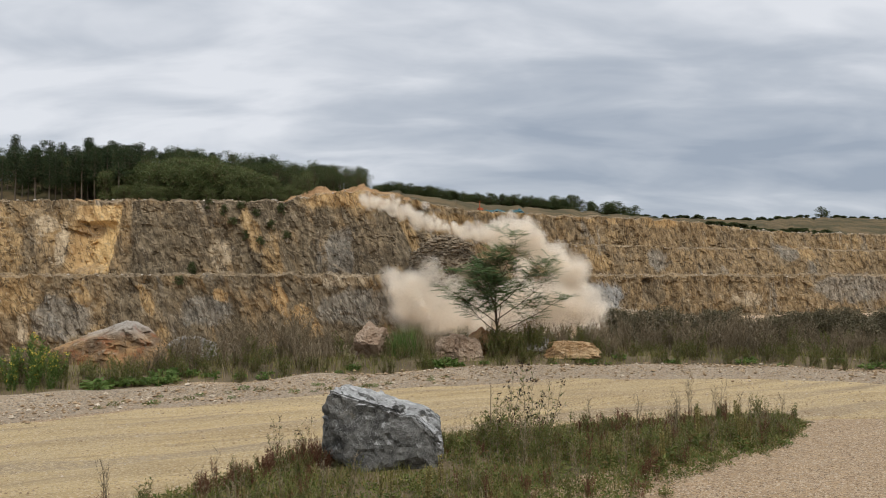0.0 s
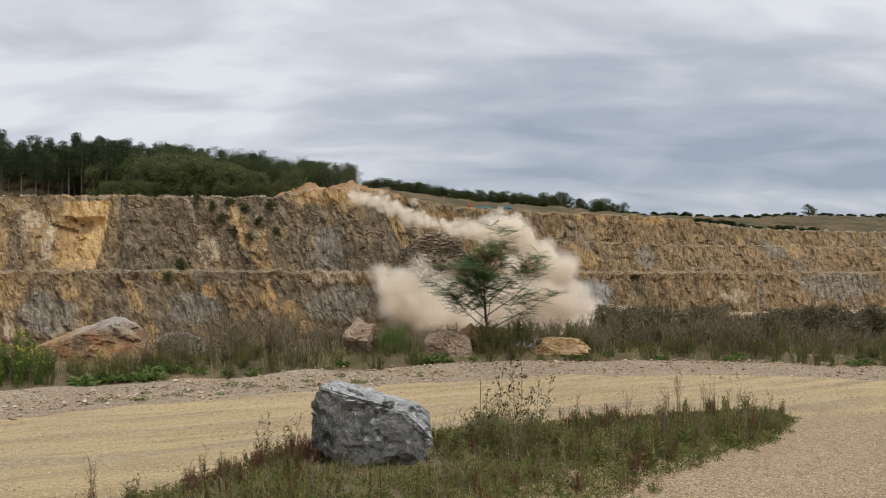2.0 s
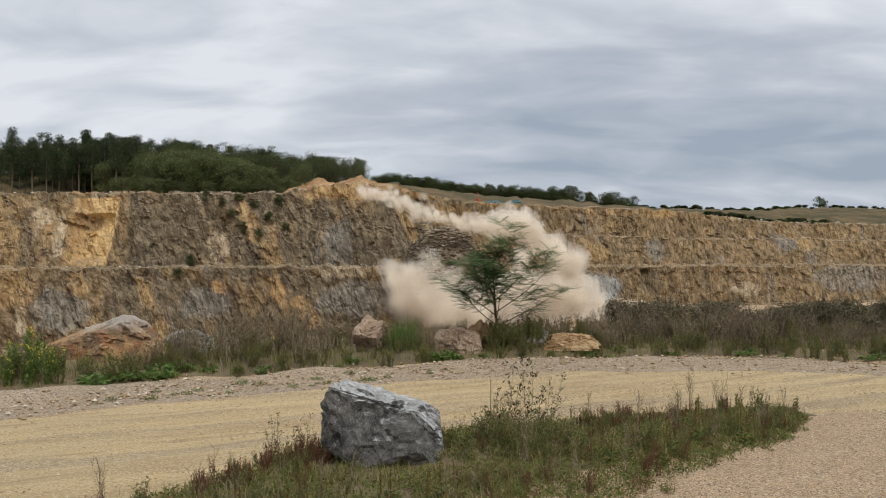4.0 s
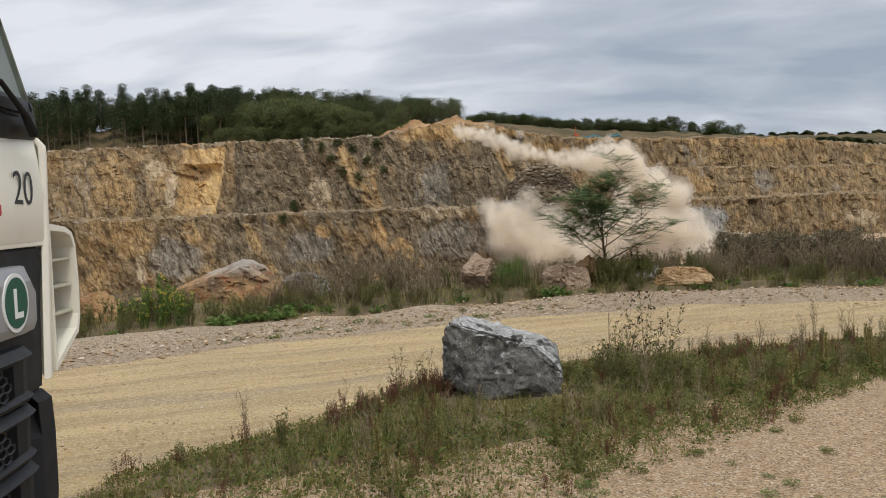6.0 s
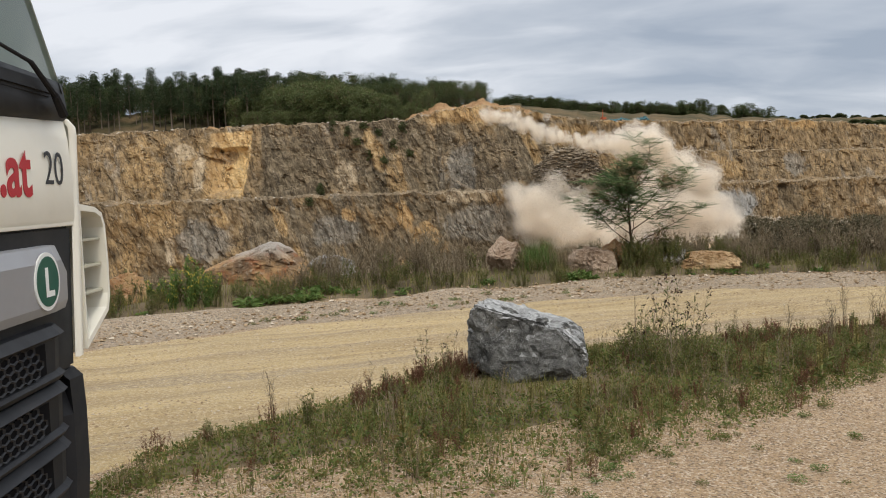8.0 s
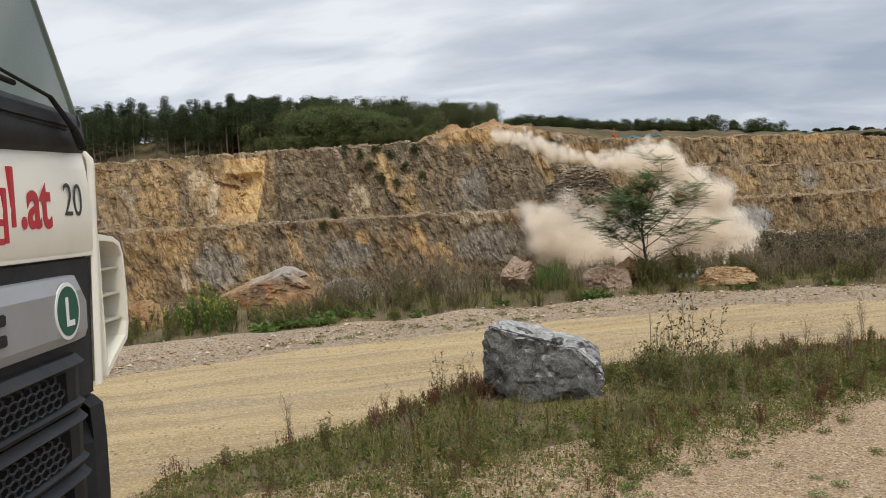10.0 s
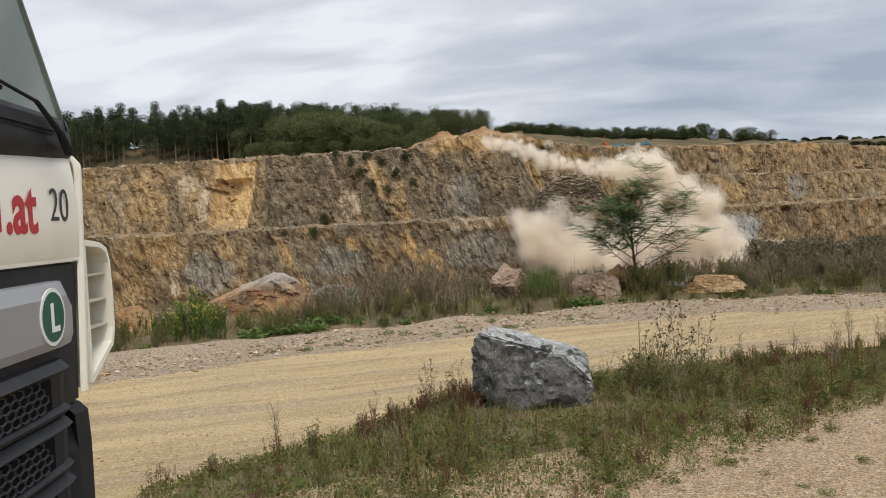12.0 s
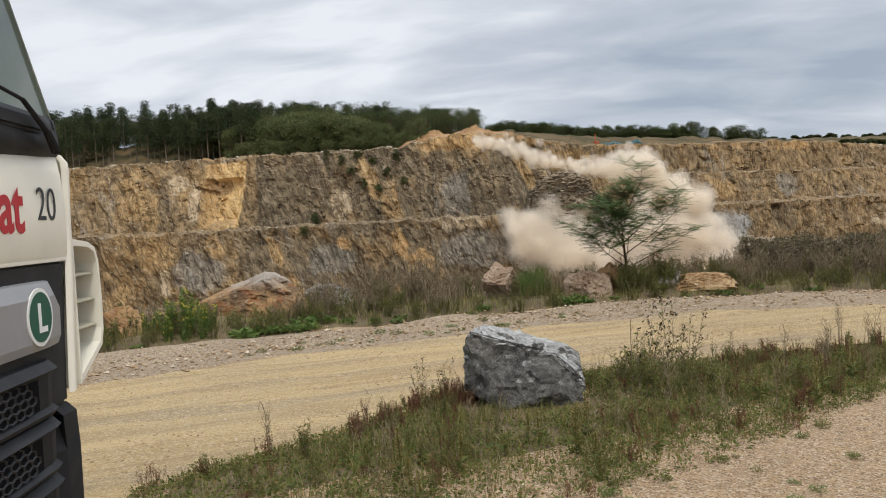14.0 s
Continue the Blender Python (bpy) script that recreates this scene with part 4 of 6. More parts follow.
# weeds on the strip
protos = [tall_weed(100 + i, 0.55, "mugwort", M_DRY, M_WEED, 7, 0.30, "tall leafy green-brown mugwort on the road verge", "weed", "weeds on the verge", 0.055) for i in range(4)]
spots = [on_island() + (rnd.uniform(0.2, 0.48),) for _ in range(130)]
spots += [(rnd.uniform(0.1, 1.2), rnd.uniform(7.1, 8.2), rnd.uniform(0.5, 0.9)) for _ in range(15)]
spots += [(rnd.uniform(-1.6, -0.9), rnd.uniform(5.0, 6.4), rnd.uniform(0.25, 0.45)) for _ in range(10)]
strew(protos, spots, rnd)
protos = [tall_weed(130 + i, 0.42, "red_weed", M_RED, M_RED, 5, 0.35, "low reddish-brown withered weed on the verge", "weed", "red weeds on the verge", 0.04) for i in range(3)]
spots = [on_island() + (rnd.uniform(0.2, 0.45),) for _ in range(120)]
spots += [(x, float(road_near(x)) - rnd.uniform(-0.1, 0.7), rnd.uniform(0.25, 0.5)) for x in [rnd.uniform(-1.9, -0.4) for _ in range(80)]]
spots += [(x, float(road_near(x)) - rnd.uniform(-0.1, 0.6), rnd.uniform(0.3, 0.5)) for x in [rnd.uniform(1.4, 3.4) for _ in range(40)]]
strew(protos, spots, rnd)
protos = [tall_weed(160 + i, 0.55, "seed_stalk", M_DRY, M_DRYGRASS, 2, 0.12, "slender pale mullein-like seed stalk", "weed", "seed stalks on the verge", 0.03) for i in range(3)]
spots = [on_island(1.5) + (rnd.uniform(0.4, 0.85),) for _ in range(50)]
strew(protos, spots, rnd)
protos = [tall_weed(180 + i, 0.65, "thistle", M_DRY, M_WEED, 2, 0.25, "dry thistle with dark brown seed heads", "weed", "dry thistles by the boulder", 0.05, seeds=1) for i in range(2)]
strew(protos, [(-1.45, 7.25, 0.62), (-1.30, 7.35, 0.55), (0.85, 7.9, 1.15), (0.55, 7.6, 1.1), (1.0, 8.2, 1.0)], rnd)
protos = [herb(200 + i, "green_herb", M_HERB if i % 2 else M_WEED, 0.085, 110, 0.024, "low leafy green herb growing on gravel", "weed", "herbs on the gravel") for i in range(4)]
spots = [on_island(2.0) + (rnd.uniform(0.3, 0.85),) for _ in range(110)]
spots += [(rnd.uniform(-2.2, 1.8), rnd.uniform(3.9, 5.6), rnd.uniform(0.2, 0.6)) for _ in range(45)]
spots += [(x, float(isl_near(x)) + rnd.uniform(-0.2, 0.7), rnd.uniform(0.25, 0.7)) for x in [rnd.uniform(-0.5, 3.8) for _ in range(50)]]
spots += [(x, float(road_far(x)) + rnd.uniform(0.25, 1.0), rnd.uniform(0.4, 1.05)) for x in [rnd.uniform(-5, 0.5) for _ in range(30)]]
strew(protos, spots, rnd)


def mullein(seed, h):
    """A straight pale spike, thick with seed capsules along its upper part, over a few low leaves."""
    t = thing("mullein_spike", None, "upright yellow-green mullein spike standing in gravel", "weed", "mullein spikes on the verge")
    st, sp, lf = Plant(seed), Plant(seed + 1), Plant(seed + 2)
    r = st.r
    st.stalk((0, 0, -0.02), (r.uniform(-0.02, 0.02), 0, h), 0.006, 0.003)
    for _ in range(230):
        k_ = 0.38 + 0.62 * r.random()
        a = r.uniform(0, 6.283)
        d = Vector((math.cos(a), math.sin(a), r.uniform(0.2, 1.0)))
        sp.leaf((math.cos(a) * 0.006, math.sin(a) * 0.006, k_ * h), d, 0.022 * (1.3 - 0.6 * k_), 0.012)
    for _ in range(26):
        a = r.uniform(0, 6.283)
        lf.leaf((0, 0, h * 0.3 * r.random()), (math.cos(a), math.sin(a), r.uniform(0.1, 0.8)), r.uniform(0.05, 0.11), 0.026)
    st.put("stem", M_WEED, t)
    sp.put("seed_head", M_SPIKE, t, "dense pale seed spike")
    lf.put("foliage", M_WEED, t)
    return t


M_SPIKE = leaf_material("mullein_capsules", (0.24, 0.21, 0.075), (0.40, 0.34, 0.13), (0.20, 0.14, 0.07), 0.2)
spots = [(x, float(isl_near(x)) + rnd.uniform(0.1, 0.45) * max(0.3, float(road_near(x)) - float(isl_near(x))), rnd.uniform(0.65, 1.15)) for x in [rnd.uniform(-1.3, 3.0) for _ in range(26)]]
strew([mullein(220 + 3 * i, 0.33) for i in range(3)], spots, rnd)
protos = [herb(240 + i, "dark_herb", M_WEED, 0.12, 210, 0.020, "bushy dark green herb on the road verge", "weed", "bushy herbs on the verge") for i in range(3)]
strew(protos, [on_island(0.8) + (rnd.uniform(0.5, 1.15),) for _ in range(110)], rnd)
# the thin dead stem that stands up behind the boulder
dead = Plant(3)
dead.stalk((0, 0, -0.05), (0.006, 0, 0.66), 0.006, 0.004)
dead.stalk((0.006, 0, 0.55), (0.03, 0.01, 0.60), 0.003)
stick_ = dead.put("dead_stem", M_DRY, None)
stick_.matrix_basis = pose(0.43, 7.6, ground_z(0.43, 7.6))
tagged(stick_, "single upright dead brown stem beside the boulder", "stem")


def grass_field(name, spot, count, h, material, seed, label, width=0.006):
    g = Plant(seed)
    for _ in range(count):
        x, y, s = spot()
        z = ground_z(x, y)
        for _ in range(g.r.randint(2, 4)):
            g.blade((x + g.r.gauss(0, 0.02), y + g.r.gauss(0, 0.02), z - 0.01), g.r.uniform(0, 6.283), g.r.uniform(0, 0.35), h * s * g.r.uniform(0.5, 1.2), width, g.r.uniform(0.1, 1.1))
    ob = g.put(name, material, None)
    return tagged(ob, label, "grass", kind="stuff")


grass_field("verge_grass", lambda: on_island() + (rnd.uniform(0.5, 1.1),), 6400, 0.115, M_GRASS, 301, "olive-green grass on the road verge")
grass_field("dry_verge_grass", lambda: on_island() + (rnd.uniform(0.5, 1.2),), 1500, 0.15, M_DRYGRASS, 302, "dry straw-coloured grass on the road verge", 0.004)
grass_field("boulder_grass", lambda: (rnd.uniform(-1.25, 0.2), rnd.uniform(6.55, 7.05), rnd.uniform(0.5, 1.2)), 420, 0.11, M_GRASS, 309, "short green grass at the foot of the boulder")
moss = Plant(303)
for _ in range(11500):
    x, y = on_island(1.2)
    moss.blob((x, y, ground_z(x, y) + 0.02), 0.045, 5, 0.032, 0.45)
tagged(moss.put("ground_cover", M_WEED, None), "low mat of small green and brown weeds", "ground cover", kind="stuff")


def on_verge(lo_, hi_, x0=-9.0, x1=11.0):
    x = rnd.uniform(x0, x1)
    return x, float(verge(x)) + lo_ + (hi_ - lo_) * rnd.random()


# brush on the far verge
protos = [tall_weed(400 + i, 0.75, "dry_bush", M_DRY, M_DRY, 3, 0.45, "brown leafless dry brush on the far road verge", "bush", "dry brush on the far verge", 0.055, thick=1.8) for i in range(5)]
spots = []
while len(spots) < 290:
    x, y = on_verge(0.5, 4.0)
    w = 0.48 + 0.62 * (math.exp(-((x + 3.2) / 1.3) ** 2) + 0.85 * math.exp(-((x - 5.2) / 2.6) ** 2))
    if -1.8 < x < 3.0 and y < 15.9 and rnd.random() < 0.9:
        continue
    if -6.3 < x < -5.0 and y < 14.4 and rnd.random() < 0.35:
        continue
    spots.append((x, y, w * rnd.uniform(0.7, 1.15)))
strew(protos, spots, rnd)
protos = [tall_weed(430 + i, 0.6, "verge_weed", M_DRY, M_WEED, 8, 0.4, "dense dark green weed in the brush of the verge", "bush", "green weeds on the far verge", 0.06, thick=1.6) for i in range(4)]
spots = [on_verge(-0.12, 1.3) + (rnd.uniform(0.3, 0.62),) for _ in range(230)] + [on_verge(1.0, 3.5) + (rnd.uniform(0.5, 0.8),) for _ in range(60)]
spots += [(rnd.uniform(0.9, 1.8), rnd.uniform(15.3, 16.0), rnd.uniform(0.7, 1.0)) for _ in range(14)]
# low growth only before the rocks
spots = [(x, y, 0.22 if (1.8 < x < 2.95 or -0.25 < x < 0.75 or -1.6 < x < -1.0) and y < 15.5 else s) for x, y, s in spots]
strew(protos, spots, rnd)
protos = [herb(460 + i, "broadleaf_plant", M_HERB, 0.16, 70, 0.11, "bright green broad-leaved plant at the road edge", "plant", "broad-leaved plants on the far verge") for i in range(3)]
spots = [(rnd.gauss(-4.45, 0.35), 0.0, rnd.uniform(0.6, 1.1)) for _ in range(12)] + [(rnd.gauss(0.1, 0.35), 0.0, rnd.uniform(0.5, 0.9)) for _ in range(9)] + [(rnd.uniform(-7, 9), 0.0, rnd.uniform(0.3, 0.7)) for _ in range(34)]
spots = [(x, float(verge(x)) + rnd.uniform(0.0, 0.5), s) for x, _, s in spots]
strew(protos, spots, rnd)
flower = [tall_weed(490 + i, 0.5, "yellow_flower_plant", M_HERB, M_HERB, 12, 0.35, "bushy green plant with small yellow blossoms on the verge", "plant", "flowering plants", 0.06, seeds=2) for i in range(2)]
strew(flower, [(-5.67, 11.50, 0.95), (-5.95, 11.55, 0.9), (-5.45, 11.65, 0.85), (-5.75, 11.8, 1.1), (-6.2, 11.45, 0.75), (-5.85, 11.35, 0.7), (-5.5, 11.95, 0.9)], rnd)
grass_field("far_verge_grass", lambda: on_verge(0.2, 4.5, -10, 14) + (rnd.uniform(0.5, 1.3),), 3000, 0.28, M_DRY, 305, "tall dry brown grass on the far verge", 0.007)
grass_field("green_verge_grass", lambda: on_verge(0.0, 2.2, -9, 10) + (rnd.uniform(0.5, 1.1),), 4200, 0.20, M_GRASS, 306, "green grass along the far road edge", 0.008)
grass_field("tall_grass_tuft", lambda: (rnd.gauss(-0.72, 0.16), rnd.gauss(15.35, 0.15), rnd.uniform(0.8, 1.2)), 260, 0.52, M_HERB, 307, "bright green tall grass tuft between pink rocks", 0.009)
grass_field("straw_tuft", lambda: (rnd.gauss(-0.32, 0.2), rnd.gauss(15.5, 0.2), rnd.uniform(0.7, 1.2)), 160, 0.60, M_DRYGRASS, 308, "pale straw tuft beside the green grass", 0.007)


# ---- the sapling ----
def locust_sapling():
    t = thing("locust_sapling", pose(1.02, 15.8, ground_z(1.02, 15.8) - 0.02), "young locust tree with feathery green leaves on the verge", "tree")
    r = random.Random(9)
    wood, tips = Plant(51), []

    def grow(p, d, length, rad_, depth):
        segs = 4
        for i in range(segs):
            d = (d + Vector((r.uniform(-1, 1), r.uniform(-1, 1), r.uniform(-0.3, 0.5))) * 0.14).normalized()
            q = p + d * length / segs
            wood.stalk(p, q, rad_ * (1 - 0.18 * i), rad_ * (0.82 - 0.18 * i))
            if i > 0:
                tips.append((q, d, length))
            if depth < 1 and i >= 1:
                for _ in range(2):
                    a = r.uniform(0, 6.283)
                    b = (Vector((math.cos(a), math.sin(a), r.uniform(-0.1, 0.5))) + d * 0.6).normalized()
                    grow(q, b, length * (r.uniform(0.22, 0.34) if depth == 0 else 0.4), rad_ * 0.5, depth + 1)
            p = q
        tips.append((p, d, length))

    # a slim bole with limbs all the way up
    bole = [Vector((0, 0, -0.05)), Vector((0.015, 0, 0.45)), Vector((-0.02, 0.01, 0.95)), Vector((-0.05, 0.0, 1.40)), Vector((-0.08, 0.02, 1.68))]
    for i in range(4):
        wood.stalk(bole[i], bole[i + 1], 0.030 - 0.006 * i, 0.024 - 0.006 * i)
    for n_ in range(17):
        h_ = 0.40 + 1.20 * (n_ / 16) ** 1.25
        seg = 0 if h_ < 0.45 else 1 if h_ < 0.95 else 2 if h_ < 1.40 else 3
        p = bole[seg].lerp(bole[seg + 1], (h_ - bole[seg].z) / (bole[seg + 1].z - bole[seg].z))
        a = n_ * 2.4 + r.uniform(-0.4, 0.4)
        reach = (1.3 if n_ < 11 else 0.62) * r.uniform(0.7, 1.05) * (1.12 if math.cos(a) > 0.2 else 0.9)
        grow(p, Vector((math.cos(a), math.sin(a), 0.52 + 0.5 * n_ / 16)).normalized(), reach, 0.012, 0)
    tips.append((bole[-1], Vector((0, 0, 1)), 1.0))
    crown = Plant(52)
    for q, d, ln in tips:
        for _ in range(r.choice((2, 3, 4)) if ln > 0.75 or 0.24 < ln < 0.5 else r.choice((1, 2))):
            a = r.uniform(0, 6.283)
            ax = (Vector((math.cos(a), math.sin(a), r.uniform(-0.35, 0.5))) + d * 0.5).normalized()
            length = r.uniform(0.18, 0.33)
            n = 6
            side = ax.cross(Vector((0, 0, 1))).normalized()
            for i in range(n):
                k_ = (i + 1) / n
                c = q + ax * length * k_ - Vector((0, 0, 0.10 * length * k_ * k_))
                for s in (-1, 1):
                    crown.leaf(c, side * s + ax * 0.5, 0.072, 0.040, Vector((0, 0, 1)))
            crown.stalk(q, q + ax * length - Vector((0, 0, 0.1 * length)), 0.0015, 0.0008)
    wood.put("trunk", M_BARK, t)
    crown.put("crown", M_LOCUST, t)
    return t


locust_sapling()


# ---- forest and far trees ----
def pine(seed, h):
    t = thing("pine_tree", None, "dark green pine with a bare trunk on the hill", "tree", "pines on the hill")
    w, c = Plant(seed), Plant(seed + 1)
    r = w.r
    w.stalk((0, 0, -0.5), (r.uniform(-0.2, 0.2), 0, h * 0.55), 0.17, 0.12)
    w.stalk((0, 0, h * 0.5), (0, 0, h * 0.97), 0.12, 0.03)
    for i in range(30):
        k_ = 0.38 + 0.58 * r.random()
        rr = (1.05 - k_) * h * 0.30 + 0.15
        a = r.uniform(0, 6.283)
        p = Vector((math.cos(a) * rr * r.random(), math.sin(a) * rr * r.random(), k_ * h))
        w.stalk((0, 0, p.z - 0.2), p, 0.04, 0.015)
        c.blob(p, r.uniform(0.7, 1.15), 64, 0.27, 0.6)
    w.put("trunk", M_PINEBARK, t)
    c.put("crown", M_PINE, t)
    return t


def broadleaf(seed, h, name, mat_, label, group, low=0.15, leaf=0.36):
    t = thing(name, None, label, "tree" if h > 4 else "bush", group)
    w, c = Plant(seed), Plant(seed + 1)
    r = w.r
    w.stalk((0, 0, -0.5), (0, 0, h * 0.5), 0.03 * h, 0.015 * h)
    for i in range(24):
        k_ = low + (0.97 - low) * r.random() ** 0.8
        rr = h * 0.36 * math.sin(math.pi * (0.18 + 0.78 * k_)) ** 0.7
        a, q = r.uniform(0, 6.283), r.random() ** 0.5
        p = Vector((math.cos(a) * rr * q, math.sin(a) * rr * q, k_ * h))
        w.stalk((0, 0, min(p.z, h * 0.5) * 0.8), p, 0.008 * h, 0.003 * h)
        c.blob(p, h * r.uniform(0.11, 0.18), 66, leaf * 0.78, 0.75)
    w.put("trunk", M_BARK, t)
    c.put("crown", mat_, t)
    return t


def forest(protos, spots, wide=1.0):
    for i, (az, b, s) in enumerate(spots):
        x, y, z = on_plateau(radians(az), b)
        m4 = Matrix.LocRotScale((x, y, z - 0.1), Euler((0, 0, rnd.uniform(0, 6.283))), (s * wide * rnd.uniform(0.9, 1.15), s * wide * rnd.uniform(0.9, 1.15), s))
        c = protos[i % len(protos)] if i < len(protos) else copy_thing(protos[i % len(protos)], m4)
        c.matrix_basis = m4


pines = [pine(600 + 2 * i, 11.0) for i in range(4)]
spots = []
for i in range(210):
    az = rnd.uniform(-45, -20)
    spots.append((az, 7 + 45 * rnd.random(), rnd.uniform(0.75, 1.05)))
for i in range(80):
    spots.append((rnd.uniform(-24, -12), rnd.uniform(26, 50), rnd.uniform(0.62, 0.85)))
forest(pines, spots)
decid = [broadleaf(640 + 2 * i, 8.5, "broadleaf_tree", M_BROAD, "dark green broad-leaved tree at the forest edge", "broad-leaved trees on the hill", 0.08) for i in range(4)]
spots = []
for i in range(299):
    az = -46 + 40.4 * rnd.random() ** 0.68
    fade = 1 - 0.35 * float(sm(az, -14, -5.5))
    spots.append((az, rnd.uniform(14, 50), rnd.uniform(0.7, 1.05) * fade))
forest(decid, spots)
scrub = [broadleaf(680 + 2 * i, 4.6, "hill_bush", M_CREST, "olive-green scrub bush on the slope at the crest", "scrub on the crest slope", 0.05, 0.30) for i in range(4)]
spots = [(rnd.uniform(-21.8, -10.4), rnd.uniform(0.6, 5), rnd.uniform(0.35, 0.75)) for _ in range(80)]
spots += [(az, rnd.uniform(4, 18), rnd.uniform(0.95, 1.5) * (1.25 - 0.45 * float(sm(abs(az + 17.5), 2.0, 6.5)))) for az in [rnd.gauss(-16.5, 2.8) for _ in range(120)]]
forest(scrub, spots)
under = [broadleaf(700 + 2 * i, 4.2, "undergrowth_bush", M_PINE, "dark undergrowth bush inside the forest", "forest undergrowth", 0.02, 0.34) for i in range(3)]
forest(under, [(rnd.uniform(-47, -8), rnd.uniform(34, 56), rnd.uniform(0.8, 1.3)) for _ in range(240)])
far_protos = [broadleaf(720 + 2 * i, 6.5, "far_tree", M_BROAD, "dark tree in the distant row behind the quarry", "distant tree row", 0.05, 0.45) for i in range(3)]
spots = [(rnd.uniform(-5.0, 8.5), rnd.uniform(112, 130), rnd.uniform(0.35, 0.72)) for _ in range(225)]
spots += [(rnd.uniform(7.5, 13.0), rnd.uniform(108, 126), rnd.uniform(0.35, 0.9)) for _ in range(34)]
spots += [(24.3, 118, 0.75), (24.6, 120, 0.6)]
forest(far_protos, spots, 1.45)
hedge = [broadleaf(760 + 2 * i, 2.0, "hedge_bush", M_SCRUB, "low dark hedge bush along the far field edge", "hedge on the far field", 0.05, 0.30) for i in range(3)]
spots = [(rnd.uniform(8, 36), rnd.uniform(104, 124), rnd.uniform(0.3, 0.7)) for _ in range(255)]
spots += [(rnd.uniform(17, 25), rnd.uniform(10, 16), rnd.uniform(0.4, 0.9)) for _ in range(40)]
forest(hedge, spots, 2.6)
# scrub on the slope into the pit and on the wall's ledges
pit_scrub = [broadleaf(800 + 2 * i, 1.5, "pit_bush", M_BRUSH, "olive-brown bush on the slope into the pit", "bushes on the pit slope", 0.05, 0.10) for i in range(3)]
for i in range(230):
    x = rnd.uniform(4.2, 15)
    y = float(verge(x)) + rnd.uniform(3.2, 6.6)
    m4 = Matrix.LocRotScale((x, y, ground_z(x, y) - 0.05), Euler((0, 0, rnd.uniform(0, 6.283))), (0.6, 0.6, rnd.uniform(0.28, 0.55)))
    c = pit_scrub[i] if i < 3 else copy_thing(pit_scrub[i % 3], m4)
    c.matrix_basis = m4
for i in range(60):
    az, r_ = radians(rnd.uniform(23.2, 30)), rnd.uniform(120, 195)
    x, y = r_ * math.sin(az), r_ * math.cos(az)
    m4 = Matrix.LocRotScale((x, y, ground_z(x, y) - 0.05), Euler((0, 0, rnd.uniform(0, 6.283))), (4.0, 4.0, rnd.uniform(1.2, 2.4)))
    copy_thing(pit_scrub[i % 3], m4).matrix_basis = m4
ledge = [broadleaf(820 + 2 * i, 2.2, "ledge_bush", M_SCRUB, "dark bush growing on a ledge of the quarry wall", "bushes on the wall", 0.05, 0.2) for i in range(3)]
LEDGE = [(-37.5, 8.6), (-34.5, 7.5), (-40, 11.5), (-33, 10.8), (-42, 13.2), (-36, 13.3), (-30, 9.0), (-47.5, 2.0), (-48.5, 0.2), (-31.5, 13.9), (-45, 14.6), (-39, 14.8)]
for n_, (x, z) in enumerate(LEDGE):
    i = int(np.argmin(abs(col_x - x)))
    j = int(np.argmin(abs(wv[i, :, 2] - z)))
    p = wv[i, j]
    m4 = Matrix.LocRotScale((p[0] + out_x[i] * 0.15, p[1] + out_y[i] * 0.15, p[2] - 0.2), Euler((0, 0, n_)), (1, 1, rnd.uniform(0.7, 1.2)))
    c = ledge[n_] if n_ < 3 else copy_thing(ledge[n_ % 3], m4)
    c.matrix_basis = m4


# ---- things on the crest ----
def plateau_z(x, y):
    i = int(np.clip(np.searchsorted(TOP_AZ, math.atan2(x, y)), 1, len(TOPS) - 2))
    b = max(0.0, math.hypot(x, y) - math.hypot(TOPS[i][0], TOPS[i][1]))
    return plateau_point(i, b)[2]


def mound(x, b, size, seed):
    """A low mound of tipped earth, laid on the lie of the land."""
    n = 34
    cx, cy, cz = on_plateau(math.atan2(x, 165.0), b)
    verts = []
    for j in range(n):
        for i in range(n):
            u, v = i / (n - 1) * 2 - 1, j / (n - 1) * 2 - 1
            d2 = u * u + v * v
            h = max(0.0, 1 - d2) ** 1.5
            bump_ = 0.75 + 0.8 * noise.noise((u * 1.8 + seed, v * 1.8, 0)) + 0.5 * noise.noise((u * 5 + seed, v * 5, 3)) + 0.25 * noise.noise((u * 12 + seed, v * 12, 3))
            px_, py_ = u * size[0], v * size[1]
            verts.append((px_, py_, plateau_z(cx + px_, cy + py_) - cz + h * size[2] * max(0.1, bump_) - (0.5 if h < 0.02 else 0.05)))
    ob = mesh_object("earth_mound", verts, grid_faces(n, n), M_SPOIL, smooth=False)
    ob.matrix_basis = pose(cx, cy, cz)
    return tagged(ob, "orange-brown mound of tipped earth on the crest", "earth mound", "mounds on the crest")


for n_, (x, b, sx_, sy_, sz_) in enumerate(((-29, 5.2, 7, 4, 1.2), (-23, 5.5, 8, 3.8, 1.5), (-16, 5.5, 8, 3.8, 1.6), (-9, 6.5, 6, 3.5, 1.2), (-73, 4.5, 6, 3, 0.8), (-62, 4.5, 6, 3, 0.7))):
    mound(x, b, (sx_, sy_, sz_), n_ * 3.7)


